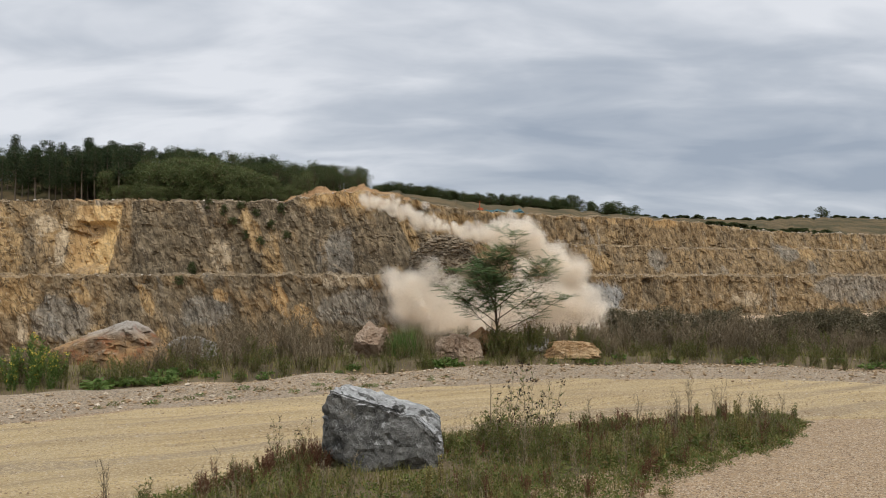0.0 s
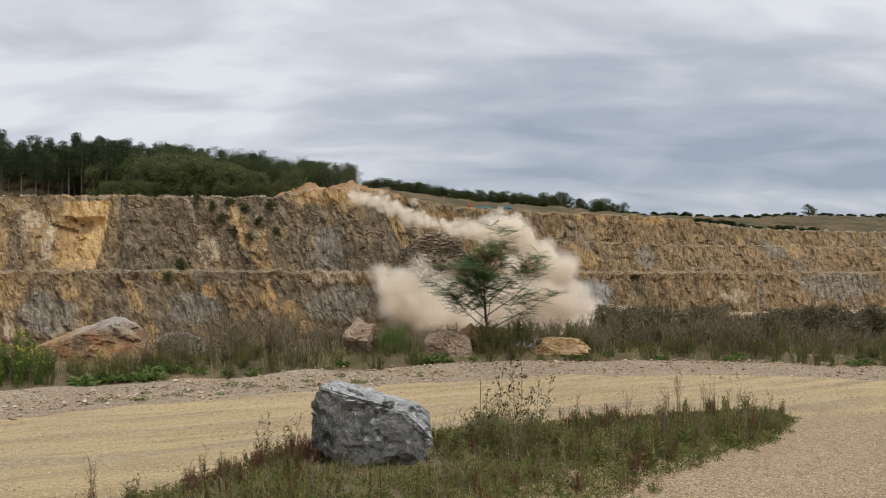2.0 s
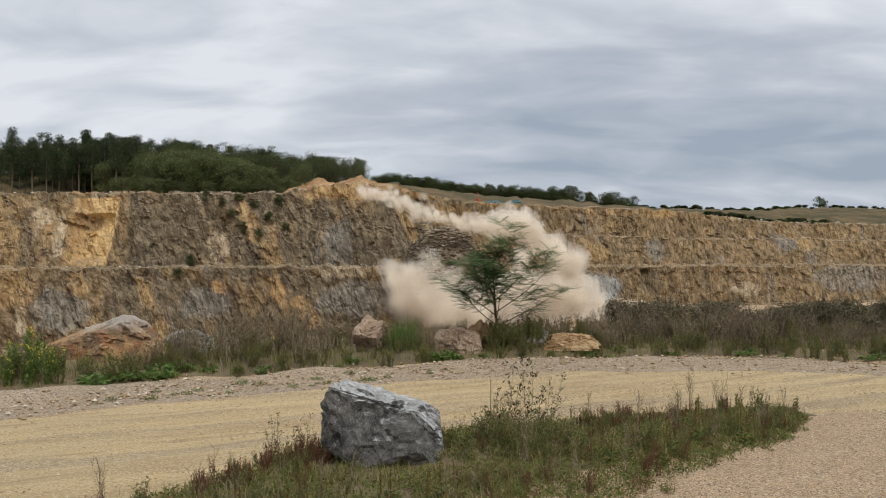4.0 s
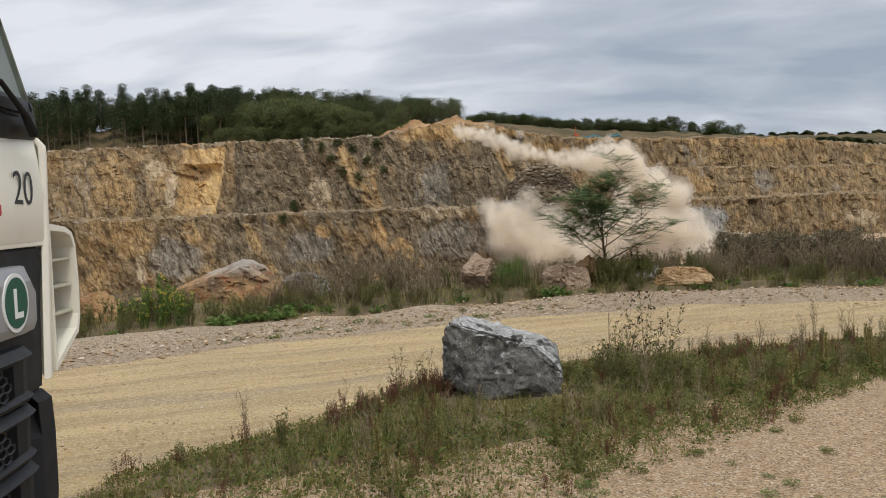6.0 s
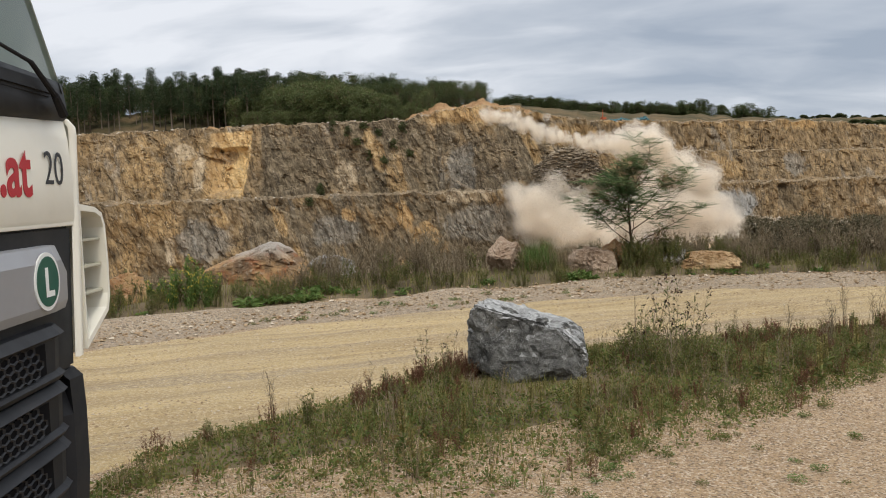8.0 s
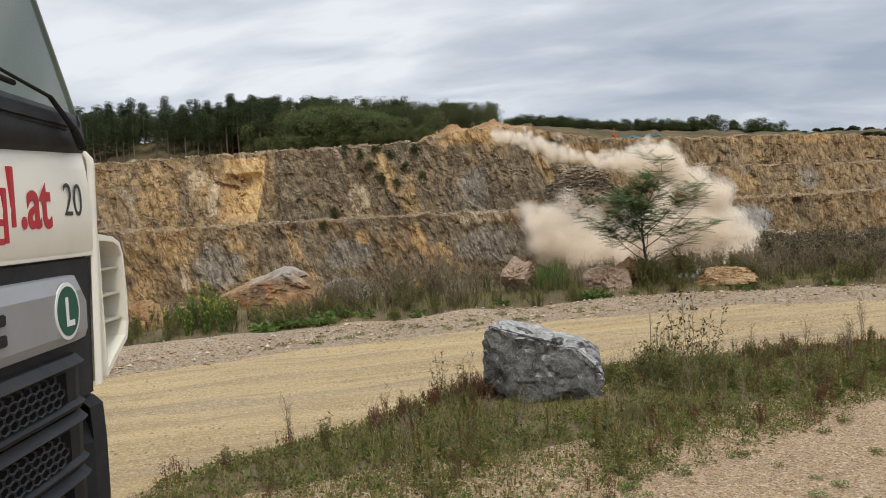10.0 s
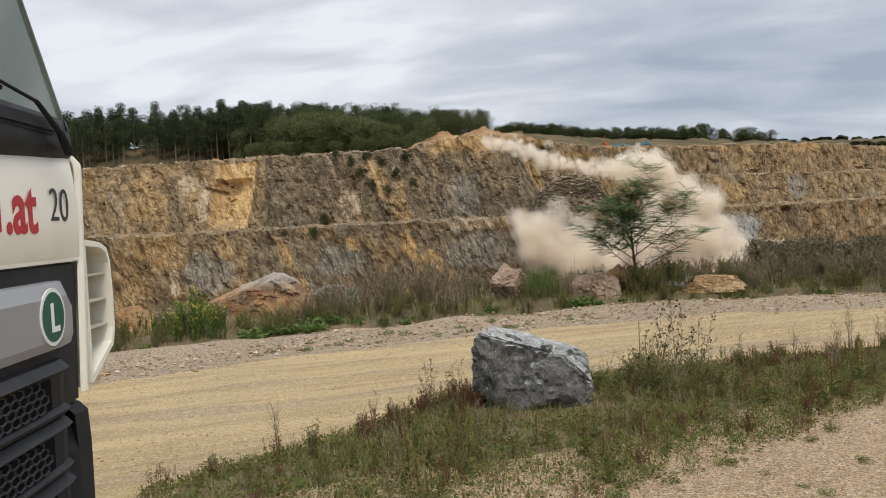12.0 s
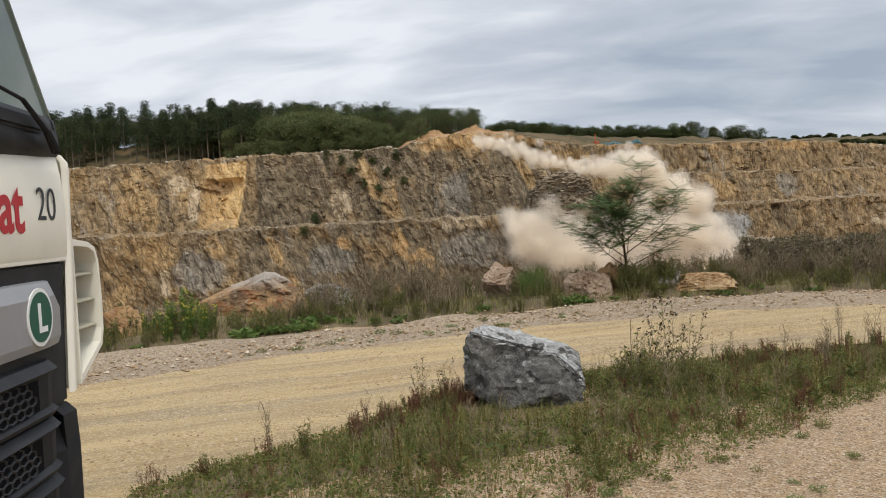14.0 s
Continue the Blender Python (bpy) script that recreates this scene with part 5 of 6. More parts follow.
def tarp_row():
    """Blue-green blasting mats lying crumpled on the crest."""
    m_ = paint_material("teal_sheet", (0.045, 0.13, 0.15), 0.6, 0.3, (0.2, 0.2, 0.18), 0.3)
    for n_ in range(6):
        az = radians(3.2 + 0.42 * n_)
        x, y, z = on_plateau(az, 1.8)
        verts = []
        for j in range(9):
            for i in range(13):
                u, v = i / 12 * 2 - 1, j / 8 * 2 - 1
                verts.append((u * 1.3, v * 1.0, 0.45 + 1.3 * abs(noise.noise((u * 1.7 + n_ * 5, v * 1.7, 1))) * (1 - 0.6 * max(abs(u), abs(v)) ** 2) - 0.15 * max(abs(u), abs(v))))
        ob = mesh_object("crumpled_sheet", verts, grid_faces(9, 13), m_, smooth=False)
        sol = ob.modifiers.new("thick", "SOLIDIFY")
        sol.thickness = 0.06
        ob.matrix_basis = pose(x, y, z - 0.05, 0, 0, 40 * n_)
        tagged(ob, "crumpled blue-green plastic sheet lying on the crest", "sheet", "sheets on the crest")


tarp_row()


def drill_rig():
    m_ = paint_material("orange_machine_paint", (0.45, 0.10, 0.035), 0.5, 0.4)
    x, y, z = on_plateau(radians(2.35), 34)
    t = thing("drill_rig", pose(x, y, z, 0, 0, 20) @ Matrix.Scale(0.62, 4), "small orange drill rig with a raised mast far off", "drill rig")
    for nm, c, d, mm in (("track", (-0.8, 0, 0.35), (0.4, 2.4, 0.7), M_RUBBER_FAR), ("track", (0.8, 0, 0.35), (0.4, 2.4, 0.7), M_RUBBER_FAR), ("machine_body", (0, 0, 1.2), (1.7, 2.4, 1.0), m_), ("mast", (0.2, 1.1, 2.6), (0.28, 0.28, 4.2), m_), ("mast_head", (0.2, 1.1, 4.7), (0.45, 0.4, 0.35), m_)):
        bm = bmesh.new()
        bmesh.ops.create_cube(bm, size=1.0, matrix=Matrix.Translation(c) @ Matrix.Diagonal((*d, 1)))
        bmesh.ops.bevel(bm, geom=list(bm.edges), offset=0.06, segments=2, affect="EDGES")
        part(nm, bm, mm, t)


M_RUBBER_FAR = paint_material("machine_rubber", (0.02, 0.02, 0.02), 0.8, 0.2)
drill_rig()

# the slumped heap of blasted rock before the wall
M_BLAST = stone_material("blasted_rock", (0.12, 0.095, 0.066), (0.24, 0.19, 0.13), (0.34, 0.28, 0.20))
spots = []
for _ in range(6000):
    a, e = rng.uniform(0, 6.283), rng.random()
    k_ = (1 - e) ** 0.5 * (0.98 + 0.28 * noise.noise((2.2 * math.cos(a), 2.2 * math.sin(a), 3.0 * e)) + rng.normal(0, 0.03))
    s = 0.09 + 0.55 * rng.random() ** 5
    spots.append((0.5 + 8.5 * k_ * math.cos(a), 158.5 + 6.5 * k_ * math.sin(a), 0.8 + 8.2 * (e ** 0.8) + rng.normal(0, 0.15), s))
scatter_stones("blasted_rock", spots, M_BLAST, "dark slumped mound of freshly blasted rock on the bench", 8)
core = mesh_object("rubble_core", [(0.5 + 8.2 * math.sqrt(1 - h) * (0.98 + 0.28 * noise.noise((2.2 * math.cos(a), 2.2 * math.sin(a), 3.0 * h))) * math.cos(a), 158.5 + 6.2 * math.sqrt(1 - h) * (0.98 + 0.28 * noise.noise((2.2 * math.cos(a), 2.2 * math.sin(a), 3.0 * h))) * math.sin(a), 0.6 + 8.1 * h ** 0.8) for h in np.linspace(0, 1, 24) for a in np.linspace(0, 6.28319, 60)], grid_faces(24, 60), M_BLAST)
tagged(core, "dark fine blasted rubble under the loose blocks", "rubble", kind="stuff")

# ---- the truck ----
M_CREAM = paint_material("cream_paint", (0.79, 0.765, 0.665), 0.32, 0.5, dirt_amount=0.15)
# darker copy of the cream: the shade inside the deflector, set as colour
M_CREAM_SHADE = paint_material("shaded_cream_paint", (0.50, 0.48, 0.38), 0.6, 0.3, dirt_amount=0.35)
M_PLASTIC = paint_material("dark_plastic", (0.011, 0.012, 0.014), 0.5, 0.35, (0.05, 0.047, 0.043), 0.2, bump=0.15)
M_BUMPER = paint_material("grey_bumper_plastic", (0.0135, 0.0145, 0.017), 0.55, 0.3, (0.06, 0.056, 0.05), 0.22, bump=0.2)
M_SILVER = paint_material("silver_paint", (0.34, 0.345, 0.36), 0.38, 0.5, (0.25, 0.23, 0.20), 0.25, metal=0.35)
M_RUBBER = paint_material("black_rubber", (0.016, 0.016, 0.017), 0.8, 0.2, (0.12, 0.10, 0.08), 0.4)
# near-black, painted in place of the shade inside the grille
M_GRILLE_SHADE = paint_material("grille_shade_black", (0.004, 0.004, 0.005), 0.9, 0.1, dirt_amount=0.0)
M_GREEN = paint_material("sign_green", (0.012, 0.085, 0.055), 0.45, 0.4, dirt_amount=0.12)
M_WHITE = paint_material("sign_white", (0.74, 0.75, 0.73), 0.45, 0.4, dirt_amount=0.12)
M_SIGNRED = paint_material("red_lettering", (0.42, 0.022, 0.030), 0.4, 0.4, dirt_amount=0.1)
M_INK = paint_material("black_lettering", (0.022, 0.025, 0.030), 0.4, 0.4, dirt_amount=0.1)
m = Nodes("windscreen_glass")
clear = m.t.nodes.new("ShaderNodeBsdfTransparent")
clear.inputs[0].default_value = (0.36, 0.47, 0.48, 1)
gloss = m.t.nodes.new("ShaderNodeBsdfGlossy")
gloss.inputs["Roughness"].default_value = 0.03
fres = m.t.nodes.new("ShaderNodeFresnel")
fres.inputs[0].default_value = 1.5
ms = m.t.nodes.new("ShaderNodeMixShader")
m.t.links.new(fres.outputs[0], ms.inputs[0])
m.t.links.new(clear.outputs[0], ms.inputs[1])
m.t.links.new(gloss.outputs[0], ms.inputs[2])
m.t.links.new(ms.outputs[0], m.out.inputs[0])
M_GLASS = m.mat

TRUCK = thing("truck", pose(-2.0007, 2.7488, 0.0, 0, 0, -79.0), "cream-coloured heavy truck with dark grille standing beside the road", "truck")


def tp(u, w, z):
    """u to the truck's left along its front, w forward, z up."""
    return Vector((-u, w, z))


def prism(bm, outline, w0, w1):
    """A flat outline of (u, z) given thickness from w0 (back) to w1 (front)."""
    back = [bm.verts.new(tp(u, w0, z)) for u, z in outline]
    front = [bm.verts.new(tp(u, w1, z)) for u, z in outline]
    bm.faces.new(back)
    bm.faces.new(front[::-1])
    for i in range(len(outline)):
        j = (i + 1) % len(outline)
        bm.faces.new((back[i], front[i], front[j], back[j]))
    bmesh.ops.recalc_face_normals(bm, faces=bm.faces)
    return bm


def loft(bm, rows):
    """A skin through rows of points."""
    vs = [[bm.verts.new(p) for p in row] for row in rows]
    for a, b in zip(vs, vs[1:]):
        for i in range(len(a) - 1):
            bm.faces.new((a[i], a[i + 1], b[i + 1], b[i]))
    bmesh.ops.recalc_face_normals(bm, faces=bm.faces)
    return bm


def bevelled(bm, width, segments=2):
    bmesh.ops.bevel(bm, geom=list(bm.edges), offset=width, segments=segments, affect="EDGES", clamp_overlap=True)
    return bm


def tblock(name, u0, u1, w0, w1, z0, z1, material, parent, bevel=0.01, label=""):
    bm = prism(bmesh.new(), [(u0, z0), (u1, z0), (u1, z1), (u0, z1)], w0, w1)
    return part(name, bevelled(bm, bevel), material, parent, label)


UR = -2.16  # the truck's right edge
# cab shell, floor to roof, with an opening for the windscreen
cab = part("cab", bevelled(prism(bmesh.new(), [(UR, 1.06), (0.30, 1.06), (0.30, 2.05), (UR, 2.05)], -1.75, -0.06), 0.02), M_CREAM, TRUCK)
part("cab_back", bevelled(prism(bmesh.new(), [(UR, 2.05), (0.30, 2.05), (0.24, 3.35), (UR + 0.06, 3.35)], -1.75, -1.68), 0.01), M_CREAM, TRUCK)
part("roof", bevelled(prism(bmesh.new(), [(UR + 0.05, 3.22), (0.25, 3.22), (0.20, 3.42), (UR + 0.1, 3.42)], -1.75, -0.36), 0.04), M_CREAM, TRUCK)
for u0, u1 in ((0.24, 0.30), (UR, UR + 0.06)):
    side = bmesh.new()
    ring = [(-0.62, 2.05), (-0.62, 3.24), (-1.70, 3.24), (-1.70, 2.05)]
    a = [side.verts.new(tp(u0, w, z)) for w, z in ring]
    b = [side.verts.new(tp(u1, w, z)) for w, z in ring]
    side.faces.new(a)
    side.faces.new(b[::-1])
    for i in range(4):
        j = (i + 1) % 4
        side.faces.new((a[i], b[i], b[j], a[j]))
    bmesh.ops.recalc_face_normals(side, faces=side.faces)
    part("side_panel", side, M_CREAM, TRUCK)
# upper front panel, rounded back towards the corner
rows = []
for z, lean in ((1.585, 0.0), (1.60, 0.008), (1.75, 0.010), (1.90, 0.0), (1.945, -0.012), (1.955, -0.03)):
    rows.append([tp(UR + 0.02, -0.10, z)] + [tp(u, lean - 0.012 * max(0.0, u - 0.1) ** 1.0, z + 0.028 * float(sm(u, -0.5, 0.3)) * (z > 1.9)) for u in np.linspace(UR + 0.12, 0.268, 24)])
part("front_panel", loft(bmesh.new(), rows), M_CREAM, TRUCK, smooth=True)
tblock("front_panel_lip", UR + 0.1, 0.268, -0.06, 0.003, 1.572, 1.588, M_CREAM, TRUCK, 0.003)


def corner_post(sgn):
    """The cream corner fairing between front and door; its outer edge curls back."""
    edge = [(0.276, -0.004), (0.283, 0.012), (0.320, 0.010), (0.348, -0.004), (0.372, -0.05), (0.385, -0.13), (0.385, -0.26)]
    rows_ = []
    for z, s in ((1.065, -0.062), (1.30, -0.040), (1.60, -0.012), (1.80, 0.0), (1.925, 0.010), (1.955, 0.002), (1.985, -0.012)):
        pts_ = []
        for u, w in edge:
            uu = u + s
            pts_.append(tp(uu if sgn > 0 else -1.86 - uu, w - (0.02 if z > 1.96 else 0), z))
        rows_.append(pts_)
    return part("corner_fairing", loft(bmesh.new(), rows_), M_CREAM, TRUCK, smooth=True)


corner_post(1)
corner_post(-1)


def deflector(sgn):
    """The louvred air deflector that stands off the corner: a rounded frame and three deep fins."""
    def q(u):
        return u if sgn > 0 else -1.86 - u
    outer = [(0.335, 1.655), (0.50, 1.640), (0.575, 1.615), (0.608, 1.560), (0.622, 1.40), (0.618, 1.26), (0.590, 1.195), (0.335, 1.075)]
    inner = [(0.345, 1.628), (0.50, 1.618), (0.562, 1.597), (0.589, 1.552), (0.601, 1.40), (0.598, 1.270), (0.573, 1.212), (0.345, 1.108)]
    bm = bmesh.new()
    loops = []
    for ring_, w in ((outer, -0.25), (outer, -0.014), (outer, 0.0), (inner, 0.0), (inner, -0.012), (inner, -0.25)):
        loops.append([bm.verts.new(tp(q(u), w, z)) for u, z in ring_])
    loops.append(loops[0])
    for a_, b_ in zip(loops, loops[1:]):
        for i in range(len(a_)):
            j = (i + 1) % len(a_)
            bm.faces.new((a_[i], a_[j], b_[j], b_[i]))
    bmesh.ops.recalc_face_normals(bm, faces=bm.faces)
    d = part("air_deflector", bm, M_CREAM, TRUCK)
    for z in (1.287, 1.396, 1.505):
        lo_, hi_ = sorted((q(0.347), q(0.597)))
        tblock("fin", lo_, hi_, -0.24, -0.02, z - 0.005, z + 0.006, M_CREAM_SHADE, d, 0.003)
    lo_, hi_ = sorted((q(0.34), q(0.605)))
    tblock("fin_backing", lo_, hi_, -0.265, -0.245, 1.14, 1.62, M_CREAM_SHADE, d, 0.003)


deflector(1)
deflector(-1)
# dark recess with the silver bar
part("grille_surround", bevelled(prism(bmesh.new(), [(UR + 0.06, 1.03), (0.222, 1.03), (0.268, 1.575), (UR + 0.06, 1.575)], -0.10, -0.012), 0.012), M_PLASTIC, TRUCK)
bar = bmesh.new()
rows = [[tp(u, w - 0.02 * float(sm(u, 0.0, 0.15)), z - 0.05 * float(sm(u, 0.10, 0.145)) * (z > 1.4)) for u in np.linspace(UR + 0.3, 0.145, 30)] for w, z in ((-0.02, 1.262), (0.018, 1.268), (0.030, 1.30), (0.032, 1.452), (0.012, 1.505), (-0.02, 1.512))]
part("silver_bar", loft(bar, rows), M_SILVER, TRUCK, "satin silver grille bar")
for z0 in (1.330, 1.392):
    tblock("emblem_bar", -0.76, -0.525, 0.028, 0.038, z0, z0 + 0.036, M_PLASTIC, TRUCK, 0.004, "plain dark emblem bar")


def disc(bm, r, w, u0=0.0, z0=1.387, n=40):
    vs = [bm.verts.new(tp(u0 + r * math.cos(6.28319 * i / n), w, z0 + r * math.sin(6.28319 * i / n))) for i in range(n)]
    ctr = bm.verts.new(tp(u0, w, z0))
    rim = [bm.verts.new(v.co + Vector((0, -0.006, 0))) for v in vs]
    for i in range(n):
        j = (i + 1) % n
        bm.faces.new((ctr, vs[i], vs[j]))
        bm.faces.new((vs[i], rim[i], rim[j], vs[j]))
    bmesh.ops.recalc_face_normals(bm, faces=bm.faces)
    return bm


def lettering(text, height, u, z, w, material, parent, name, squeeze=1.0, bold=0.0):
    """Raised letters on the truck's front; u is the left end, z the foot."""
    cu = bpy.data.curves.new(name, "FONT")
    cu.body, cu.size, cu.extrude, cu.offset = text, height / 0.70, 0.0006, bold
    tmp = new(name + "_curve", cu)
    me = bpy.data.meshes.new_from_object(tmp.evaluated_get(bpy.context.evaluated_depsgraph_get()))
    bpy.data.objects.remove(tmp)
    me.materials.clear()
    me.materials.append(material)
    for v in me.vertices:
        v.co = tp(u + v.co.x * squeeze, w + v.co.z, z + v.co.y)
    ob = new(name, me)
    ob.parent = parent
    return ob


badge = part("round_badge", disc(bmesh.new(), 0.102, 0.0345, -0.078), M_WHITE, TRUCK, "round green badge with a white rim and letter L")
part("badge_field", disc(bmesh.new(), 0.088, 0.0365, -0.078), M_GREEN, badge)
lettering("L", 0.098, -0.108, 1.337, 0.0378, M_WHITE, badge, "badge_letter", 1.05, 0.004)
lettering("20", 0.122, 0.004, 1.728, 0.0115, M_INK, TRUCK, "fleet_number", 1.0, -0.001)
lettering(".at", 0.178, -0.330, 1.690, 0.0115, M_SIGNRED, TRUCK, "red_lettering", 0.92, 0.006)
tblock("red_bar", -0.388, -0.358, 0.0, 0.0118, 1.690, 1.885, M_SIGNRED, TRUCK, 0.002)
for u0, u1, z0, z1 in ((-0.505, -0.480, 1.700, 1.800), (-0.440, -0.412, 1.640, 1.815), (-0.480, -0.440, 1.695, 1.717), (-0.480, -0.440, 1.790, 1.812), (-0.500, -0.440, 1.636, 1.656)):
    tblock("red_bar", u0, u1, 0.0, 0.0118, z0, z1, M_SIGNRED, TRUCK, 0.002)
for i in range(6):
    tblock("red_bar", -0.62 - 0.12 * i, -0.54 - 0.12 * i, 0.0, 0.0118, 1.695, 1.80, M_SIGNRED, TRUCK, 0.002)


def hex_mesh(u0, u1, z0, z1, w, r=0.021):
    """A plate of hexagonal holes."""
    bm = bmesh.new()
    row, z = 0, z0 + r
    while z < z1:
        u = u0 + 1.9 * r + (row % 2) * r * 1.71
        while u < u1 - r - 1.1 * abs(z - 0.5 * (z0 + z1)):
            ro = [bm.verts.new(tp(u + 1.9 * r * 1.04 * math.sin(k_ * math.pi / 3), w, z + r * 1.04 * math.cos(k_ * math.pi / 3))) for k_ in range(6)]
            ri = [bm.verts.new(tp(u + 1.9 * r * 0.74 * math.sin(k_ * math.pi / 3), w - 0.004, z + r * 0.74 * math.cos(k_ * math.pi / 3))) for k_ in range(6)]
            rb = [bm.verts.new(v.co - Vector((0, 0.02, 0))) for v in ri]
            for k_ in range(6):
                l_ = (k_ + 1) % 6
                bm.faces.new((ro[k_], ro[l_], ri[l_], ri[k_]))
                bm.faces.new((ri[k_], ri[l_], rb[l_], rb[k_]))
            u += r * 3.42
        z += r * 1.56
        row += 1
    bmesh.ops.recalc_face_normals(bm, faces=bm.faces)
    return bm


# lower grille: three broad slats, each with a strip of hexagonal mesh
for n_, z in enumerate((1.12, 0.915, 0.71)):
    rows = []
    for w, dz in ((-0.07, 0.115), (0.02, 0.105), (0.052, 0.075), (0.030, 0.060), (0.026, -0.055), (0.048, -0.070), (0.035, -0.088), (-0.07, -0.095)):
        rows.append([tp(u, w - 0.10 * float(sm(u, -0.02, 0.16)), z + dz) for u in np.linspace(UR + 0.25, 0.085, 32)])
    slat = part("grille_slat", loft(bmesh.new(), rows), M_BUMPER, TRUCK, smooth=False)
    # added black plate that stands for the shade in the mesh holes
    tblock("mesh_hole_shade", -0.87, -0.125, 0.0, 0.0315, z - 0.052, z + 0.058, M_GRILLE_SHADE, slat, 0.002)
    part("grille_mesh", hex_mesh(-0.85, -0.135, z - 0.052, z + 0.056, 0.038, 0.0175), M_PLASTIC, slat)
# added black block: the dark depth behind the slats as colour
tblock("grille_shade_block", UR + 0.2, 0.20, -0.30, -0.08, 0.55, 1.06, M_GRILLE_SHADE, TRUCK, 0.01)


def bumper_corner(sgn):
    def q(u):
        return u if sgn > 0 else -1.86 - u
    rows_ = []
    for z, s in ((0.36, -0.05), (0.44, -0.01), (0.62, 0.015), (0.85, 0.018), (0.985, 0.0), (1.022, -0.035), (1.030, -0.09)):
        lead = 0.10 * float(sm(z, 0.84, 1.0))
        rows_.append([tp(q(u + (s if u > 0.15 else lead)), w + min(0, s * 0.5), z) for u, w in ((0.06, -0.14), (0.10, -0.06), (0.165, -0.012), (0.275, -0.004), (0.300, -0.02), (0.335, -0.10), (0.345, -0.24), (0.345, -0.60))])
    return part("bumper_corner", loft(bmesh.new(), rows_), M_BUMPER, TRUCK, smooth=False)


bumper_corner(1)
bumper_corner(-1)
tblock("bumper", UR + 0.1, 0.16, -0.30, -0.03, 0.36, 0.60, M_BUMPER, TRUCK, 0.02)
# step at the bumper's foot
tblock("footstep", 0.20, 0.46, -0.62, -0.12, 0.34, 0.44, M_BUMPER, TRUCK, 0.03)
# scuttle under the windscreen
rows = [[tp(u, w + 0.02 * (1 - abs(u + 0.93) / 1.2) - 0.015 * float(sm(u, 0.12, 0.29)), z + dz * float(sm(u, -0.6, 0.25))) for u in np.linspace(UR + 0.05, 0.29, 26)] for w, z, dz in ((-0.03, 1.93, 0.025), (0.006, 1.955, 0.025), (0.008, 2.02, 0.015), (0.0, 2.09, 0.0), (-0.006, 2.125, -0.005), (-0.05, 2.14, -0.01))]
part("windscreen_scuttle", loft(bmesh.new(), rows), M_PLASTIC, TRUCK, smooth=True)
tblock("scuttle_slot", -1.8, 0.08, -0.02, 0.004, 2.028, 2.040, M_RUBBER, TRUCK, 0.002)
tblock("scuttle_ledge", -1.9, 0.10, -0.02, 0.030, 2.045, 2.100, M_PLASTIC, TRUCK, 0.012)
# windscreen and its pillars
rows = []
for z in np.linspace(2.115, 3.24, 12):
    k_ = (z - 2.115) / 1.125
    rows.append([tp(u * 1.0, -0.005 - 0.30 * k_ - 0.02 * ((u + 0.93) / 1.2) ** 4, z) for u in np.linspace(UR + 0.07, 0.270 - 0.02 * k_, 26)])
glass = part("windscreen", loft(bmesh.new(), rows), M_GLASS, TRUCK, smooth=True)
glass.visible_shadow = False
for sgn in (1, -1):
    rows = []
    for z in np.linspace(2.08, 3.30, 8):
        k_ = (z - 2.115) / 1.125
        u, w = 0.262 - 0.02 * k_, -0.024 - 0.30 * k_
        pts_ = ((u - 0.012, w + 0.012), (u + 0.006, w + 0.004), (u + 0.03, w - 0.05), (u + 0.04, w - 0.30 + 0.1 * k_))
        rows.append([tp(a if sgn > 0 else -1.86 - a, b, z) for a, b in pts_])
    part("windscreen_pillar", loft(bmesh.new(), rows), M_CREAM, TRUCK, smooth=True)
tblock("dashboard", UR + 0.1, 0.22, -0.75, -0.22, 1.98, 2.16, M_RUBBER, TRUCK, 0.03)
for u in (-0.35, -1.55):
    tblock("seat_back", u - 0.25, u + 0.25, -1.45, -1.30, 2.05, 2.85, M_RUBBER, TRUCK, 0.05)
# wiper: arm and blade
wiper = bmesh.new()
for (p, q_, r0) in (((0.125, 0.045, 1.985), (0.035, 0.055, 2.045), 0.018), ((0.035, 0.055, 2.045), (-0.145, 0.055, 2.135), 0.011), ((-0.145, 0.055, 2.135), (-0.46, 0.040, 2.178), 0.007), ((-0.36, 0.035, 2.150), (-1.15, 0.02, 2.185), 0.010)):
    a, b = tp(*p), tp(*q_)
    d = (b - a)
    res = bmesh.ops.create_cone(wiper, cap_ends=True, segments=8, radius1=r0, radius2=r0 * 0.8, depth=d.length)
    bmesh.ops.transform(wiper, matrix=Matrix.Translation((a + b) / 2) @ d.to_track_quat("Z", "Y").to_matrix().to_4x4(), verts=res["verts"])
part("wiper", wiper, M_RUBBER, TRUCK)
# frame rails, fuel-side box, load body and wheels behind the cab
for u in (-0.55, -1.35):
    tblock("frame_rail", u - 0.04, u + 0.04, -7.0, -0.3, 0.75, 1.02, M_RUBBER, TRUCK, 0.01)
tblock("load_body", UR - 0.02, 0.32, -7.2, -2.1, 1.15, 2.75, M_SILVER, TRUCK, 0.03)


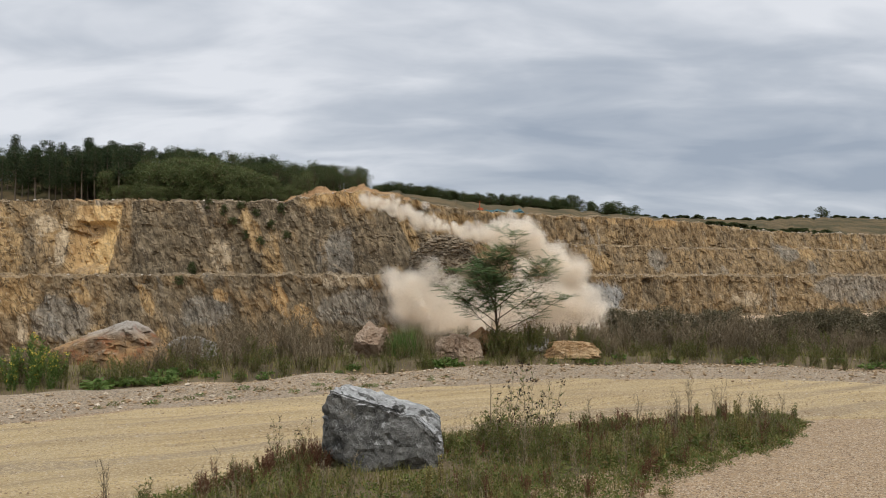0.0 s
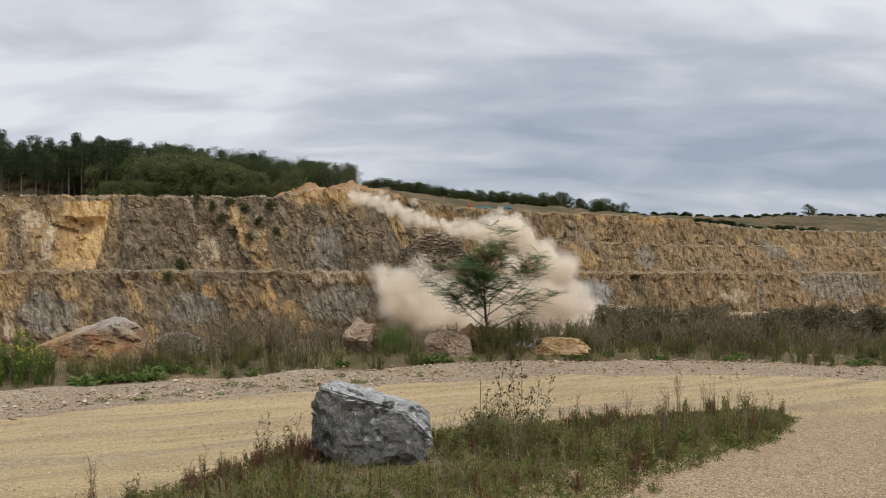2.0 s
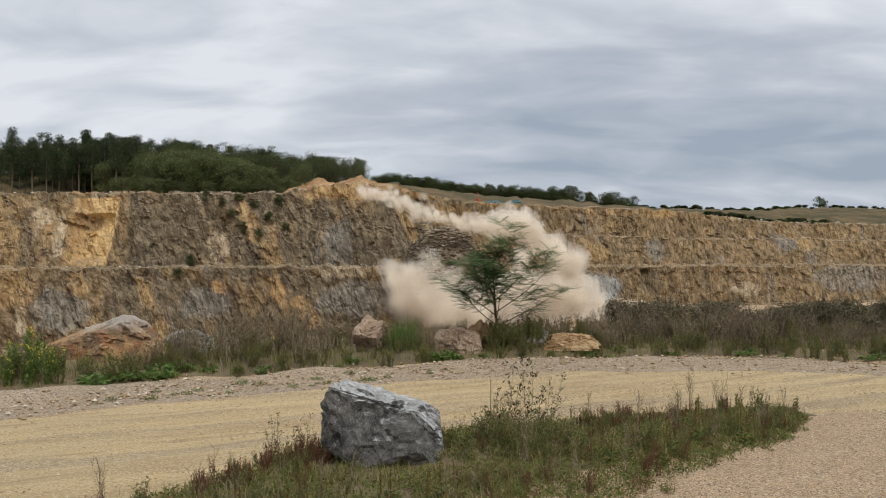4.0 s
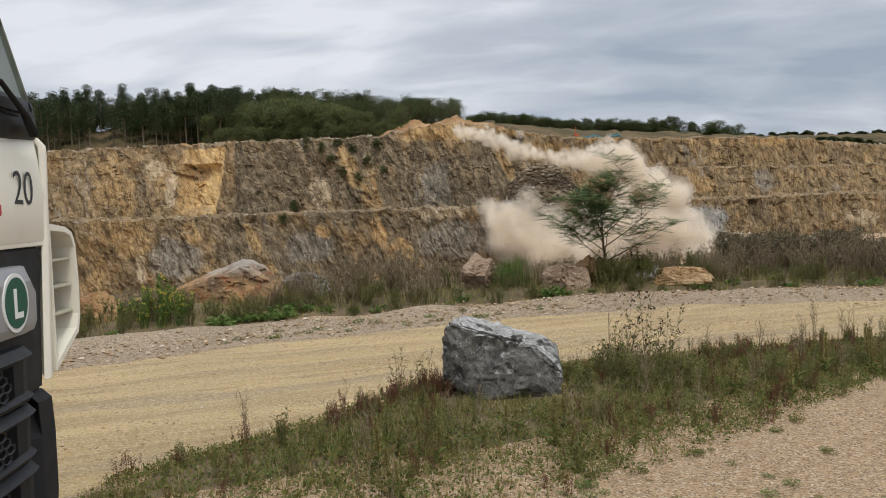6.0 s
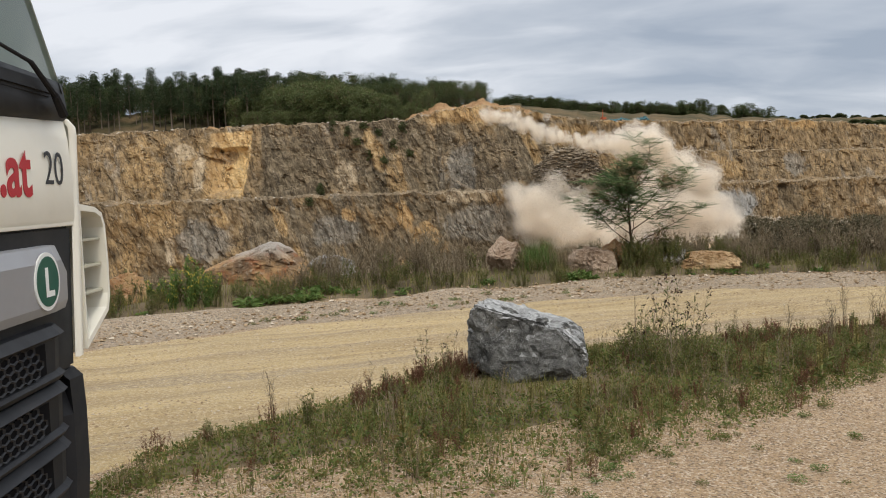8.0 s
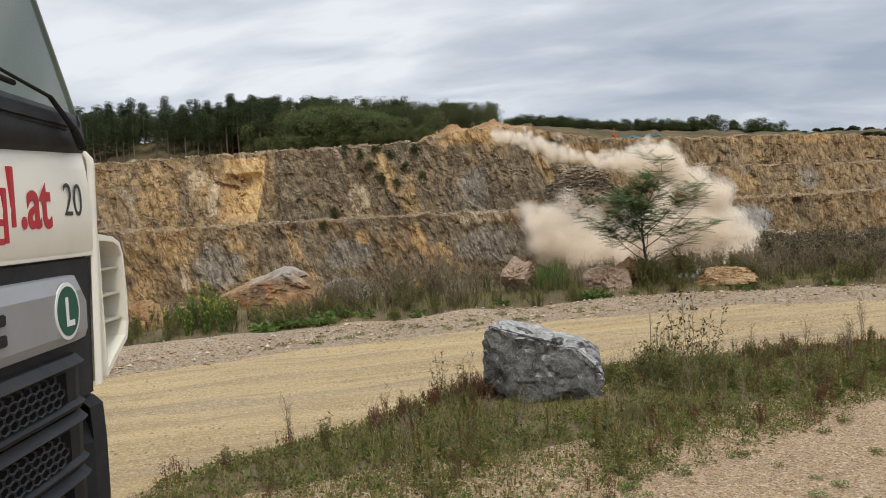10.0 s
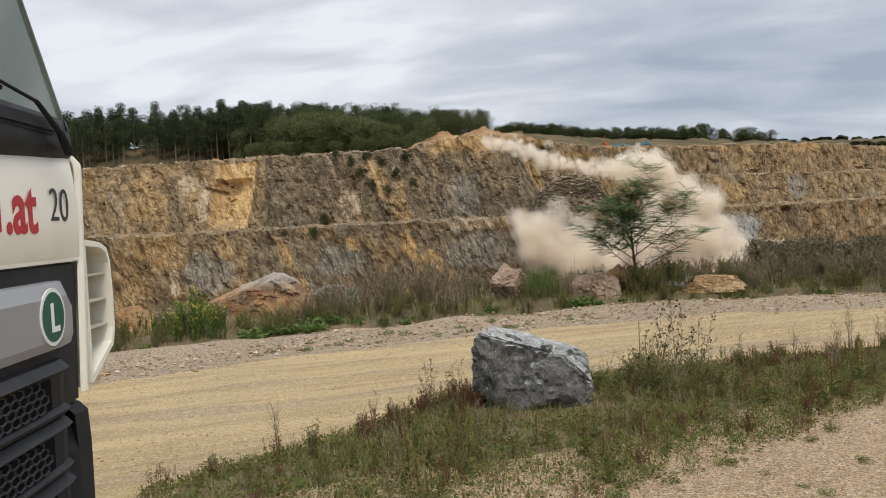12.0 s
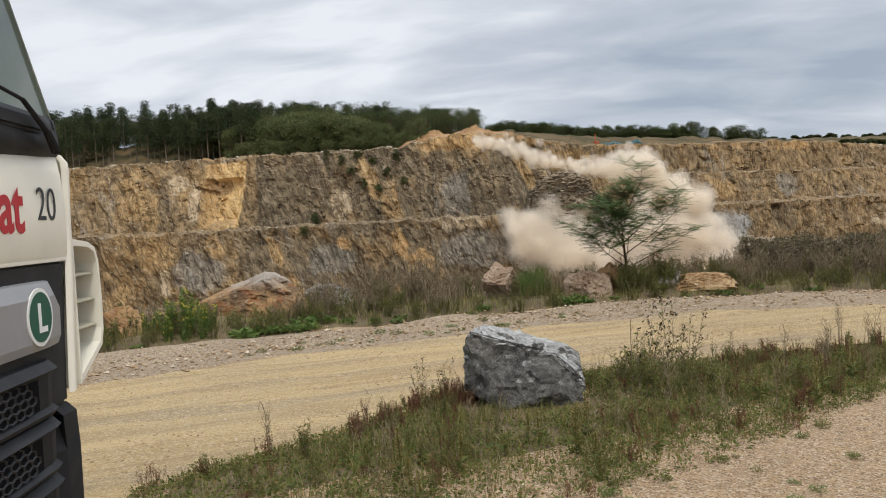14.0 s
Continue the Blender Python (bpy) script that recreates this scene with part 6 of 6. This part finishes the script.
def wheel(u, w):
    bm = bmesh.new()
    prof = ((0.14, 0.30), (0.15, 0.46), (0.12, 0.505), (-0.12, 0.505), (-0.15, 0.46), (-0.14, 0.30))
    n = 32
    loops = [[bm.verts.new(tp(u + a, w + r * math.sin(6.28319 * i / n), 0.505 + r * math.cos(6.28319 * i / n))) for i in range(n)] for a, r in prof]
    loops.append(loops[0])
    for a_, b_ in zip(loops, loops[1:]):
        for i in range(n):
            j = (i + 1) % n
            bm.faces.new((a_[i], a_[j], b_[j], b_[i]))
    bmesh.ops.recalc_face_normals(bm, faces=bm.faces)
    ob = thing("wheel")
    ob.parent = TRUCK
    part("tyre", bm, M_RUBBER, ob)
    rim = bmesh.new()
    loops = [[rim.verts.new(tp(u + a, w + r * math.sin(6.28319 * i / n), 0.505 + r * math.cos(6.28319 * i / n))) for i in range(n)] for a, r in ((0.13, 0.31), (0.05, 0.26), (0.04, 0.12), (0.10, 0.08), (0.10, 0.01), (-0.10, 0.01), (-0.13, 0.31))]
    for a_, b_ in zip(loops, loops[1:]):
        for i in range(n):
            j = (i + 1) % n
            rim.faces.new((a_[i], a_[j], b_[j], b_[i]))
    bmesh.ops.recalc_face_normals(rim, faces=rim.faces)
    part("rim", rim, M_SILVER, ob)


for u in (0.12, -1.98):
    for w in (-1.35, -4.6, -5.95):
        wheel(u, w)

# ---- dust cloud of the blast ----


def dust_cloud():
    """Countless grains, thick in the middle of each puff and thin at its rim."""
    puffs = np.array([(-13.8, 15.5, 1.6), (-8.8, 13.9, 1.8), (-3.5, 11.6, 1.8), (1.9, 10.1, 1.5), (6.8, 9.1, 2.0), (11.7, 9.8, 3.3), (16.0, 10.0, 3.1), (17.7, 6.9, 2.5), (23.3, 3.6, 3.7), (25.5, 1.0, 2.5), (-8.6, 0.2, 2.8), (-4.1, -1.7, 4.3), (-1.8, -5.4, 4.9), (3.2, -3.2, 3.9), (-6.8, -5.1, 3.3), (20.2, -3.1, 4.3), (26.2, -4.4, 4.7), (29.9, -6.2, 2.8), (10.0, -5.0, 4.3), (21.4, -7.6, 3.6), (3.0, -7.7, 3.6), (15.2, 3.6, 2.5), (15.0, -1.3, 3.6)])
    puffs[:, 2] *= np.where(puffs[:, 1] < 2, 1.14, 1.04)
    rng = np.random.default_rng(5)
    links = [(0, 1), (1, 2), (2, 3), (3, 4), (4, 5), (5, 6), (6, 7), (7, 8), (8, 9), (9, 15), (15, 16), (10, 11), (11, 12), (12, 20), (20, 18), (18, 22)]
    puffs = np.concatenate([puffs] + [np.array([puffs[a] * (1 - t) + puffs[b] * t for t in (0.33, 0.67)]) * (1, 1, 0.85) for a, b in links])
    pts = []
    for x, z, r in puffs:
        # each puff is a heap of smaller billows
        billows = [(0.0, 0.0, 0.0, 0.75)] + [(*(rng.normal(0, 0.45, 3)), rng.uniform(0.22, 0.5)) for _ in range(10)]
        for bx, by, bz, br in billows:
            n = int(1000 * (r * br) ** 2 * DUST)
            d = rng.normal(size=(n, 3))
            d /= np.linalg.norm(d, axis=1)[:, None]
            rr = rng.random(n) ** 0.42 * (1 + 0.13 * np.abs(rng.normal(0, 1, n)) * (rng.random(n) < 0.5))
            p = d * (rr * r * br * 1.15)[:, None]
            pts.append(p + np.array([x + bx * r, 151.0 + 0.35 * max(0.0, x) + by * r, z + bz * r]))
    p = np.concatenate(pts)
    n = len(p)
    size = rng.uniform(0.032, 0.060, n)[:, None]
    a, b = rng.normal(size=(n, 3)), rng.normal(size=(n, 3))
    a /= np.linalg.norm(a, axis=1)[:, None]
    b -= a * (a * b).sum(1)[:, None]
    b /= np.linalg.norm(b, axis=1)[:, None]
    v = np.stack([p + a * size, p + (-0.5 * a + 0.87 * b) * size, p + (-0.5 * a - 0.87 * b) * size], 1).reshape(-1, 3)
    ob = mesh_object("dust_cloud", v.tolist(), np.arange(3 * n).reshape(-1, 3).tolist(), M_DUST, smooth=False)
    return tagged(ob, "pale beige blasting dust billowing before the quarry face", "dust", kind="stuff")


DUST = 1.0
m = Nodes("dust_grains")
m.done((0.95, 0.90, 0.815), 1.0, spec=0.0)
tr = m.t.nodes.new("ShaderNodeBsdfTranslucent")
tr.inputs[0].default_value = (0.95, 0.90, 0.815, 1)
ms = m.t.nodes.new("ShaderNodeMixShader")
m.t.links.new(m.b.outputs[0], ms.inputs[1])
m.t.links.new(tr.outputs[0], ms.inputs[2])
m.t.links.new(ms.outputs[0], m.out.inputs[0])
M_DUST = m.mat
dust_cloud()
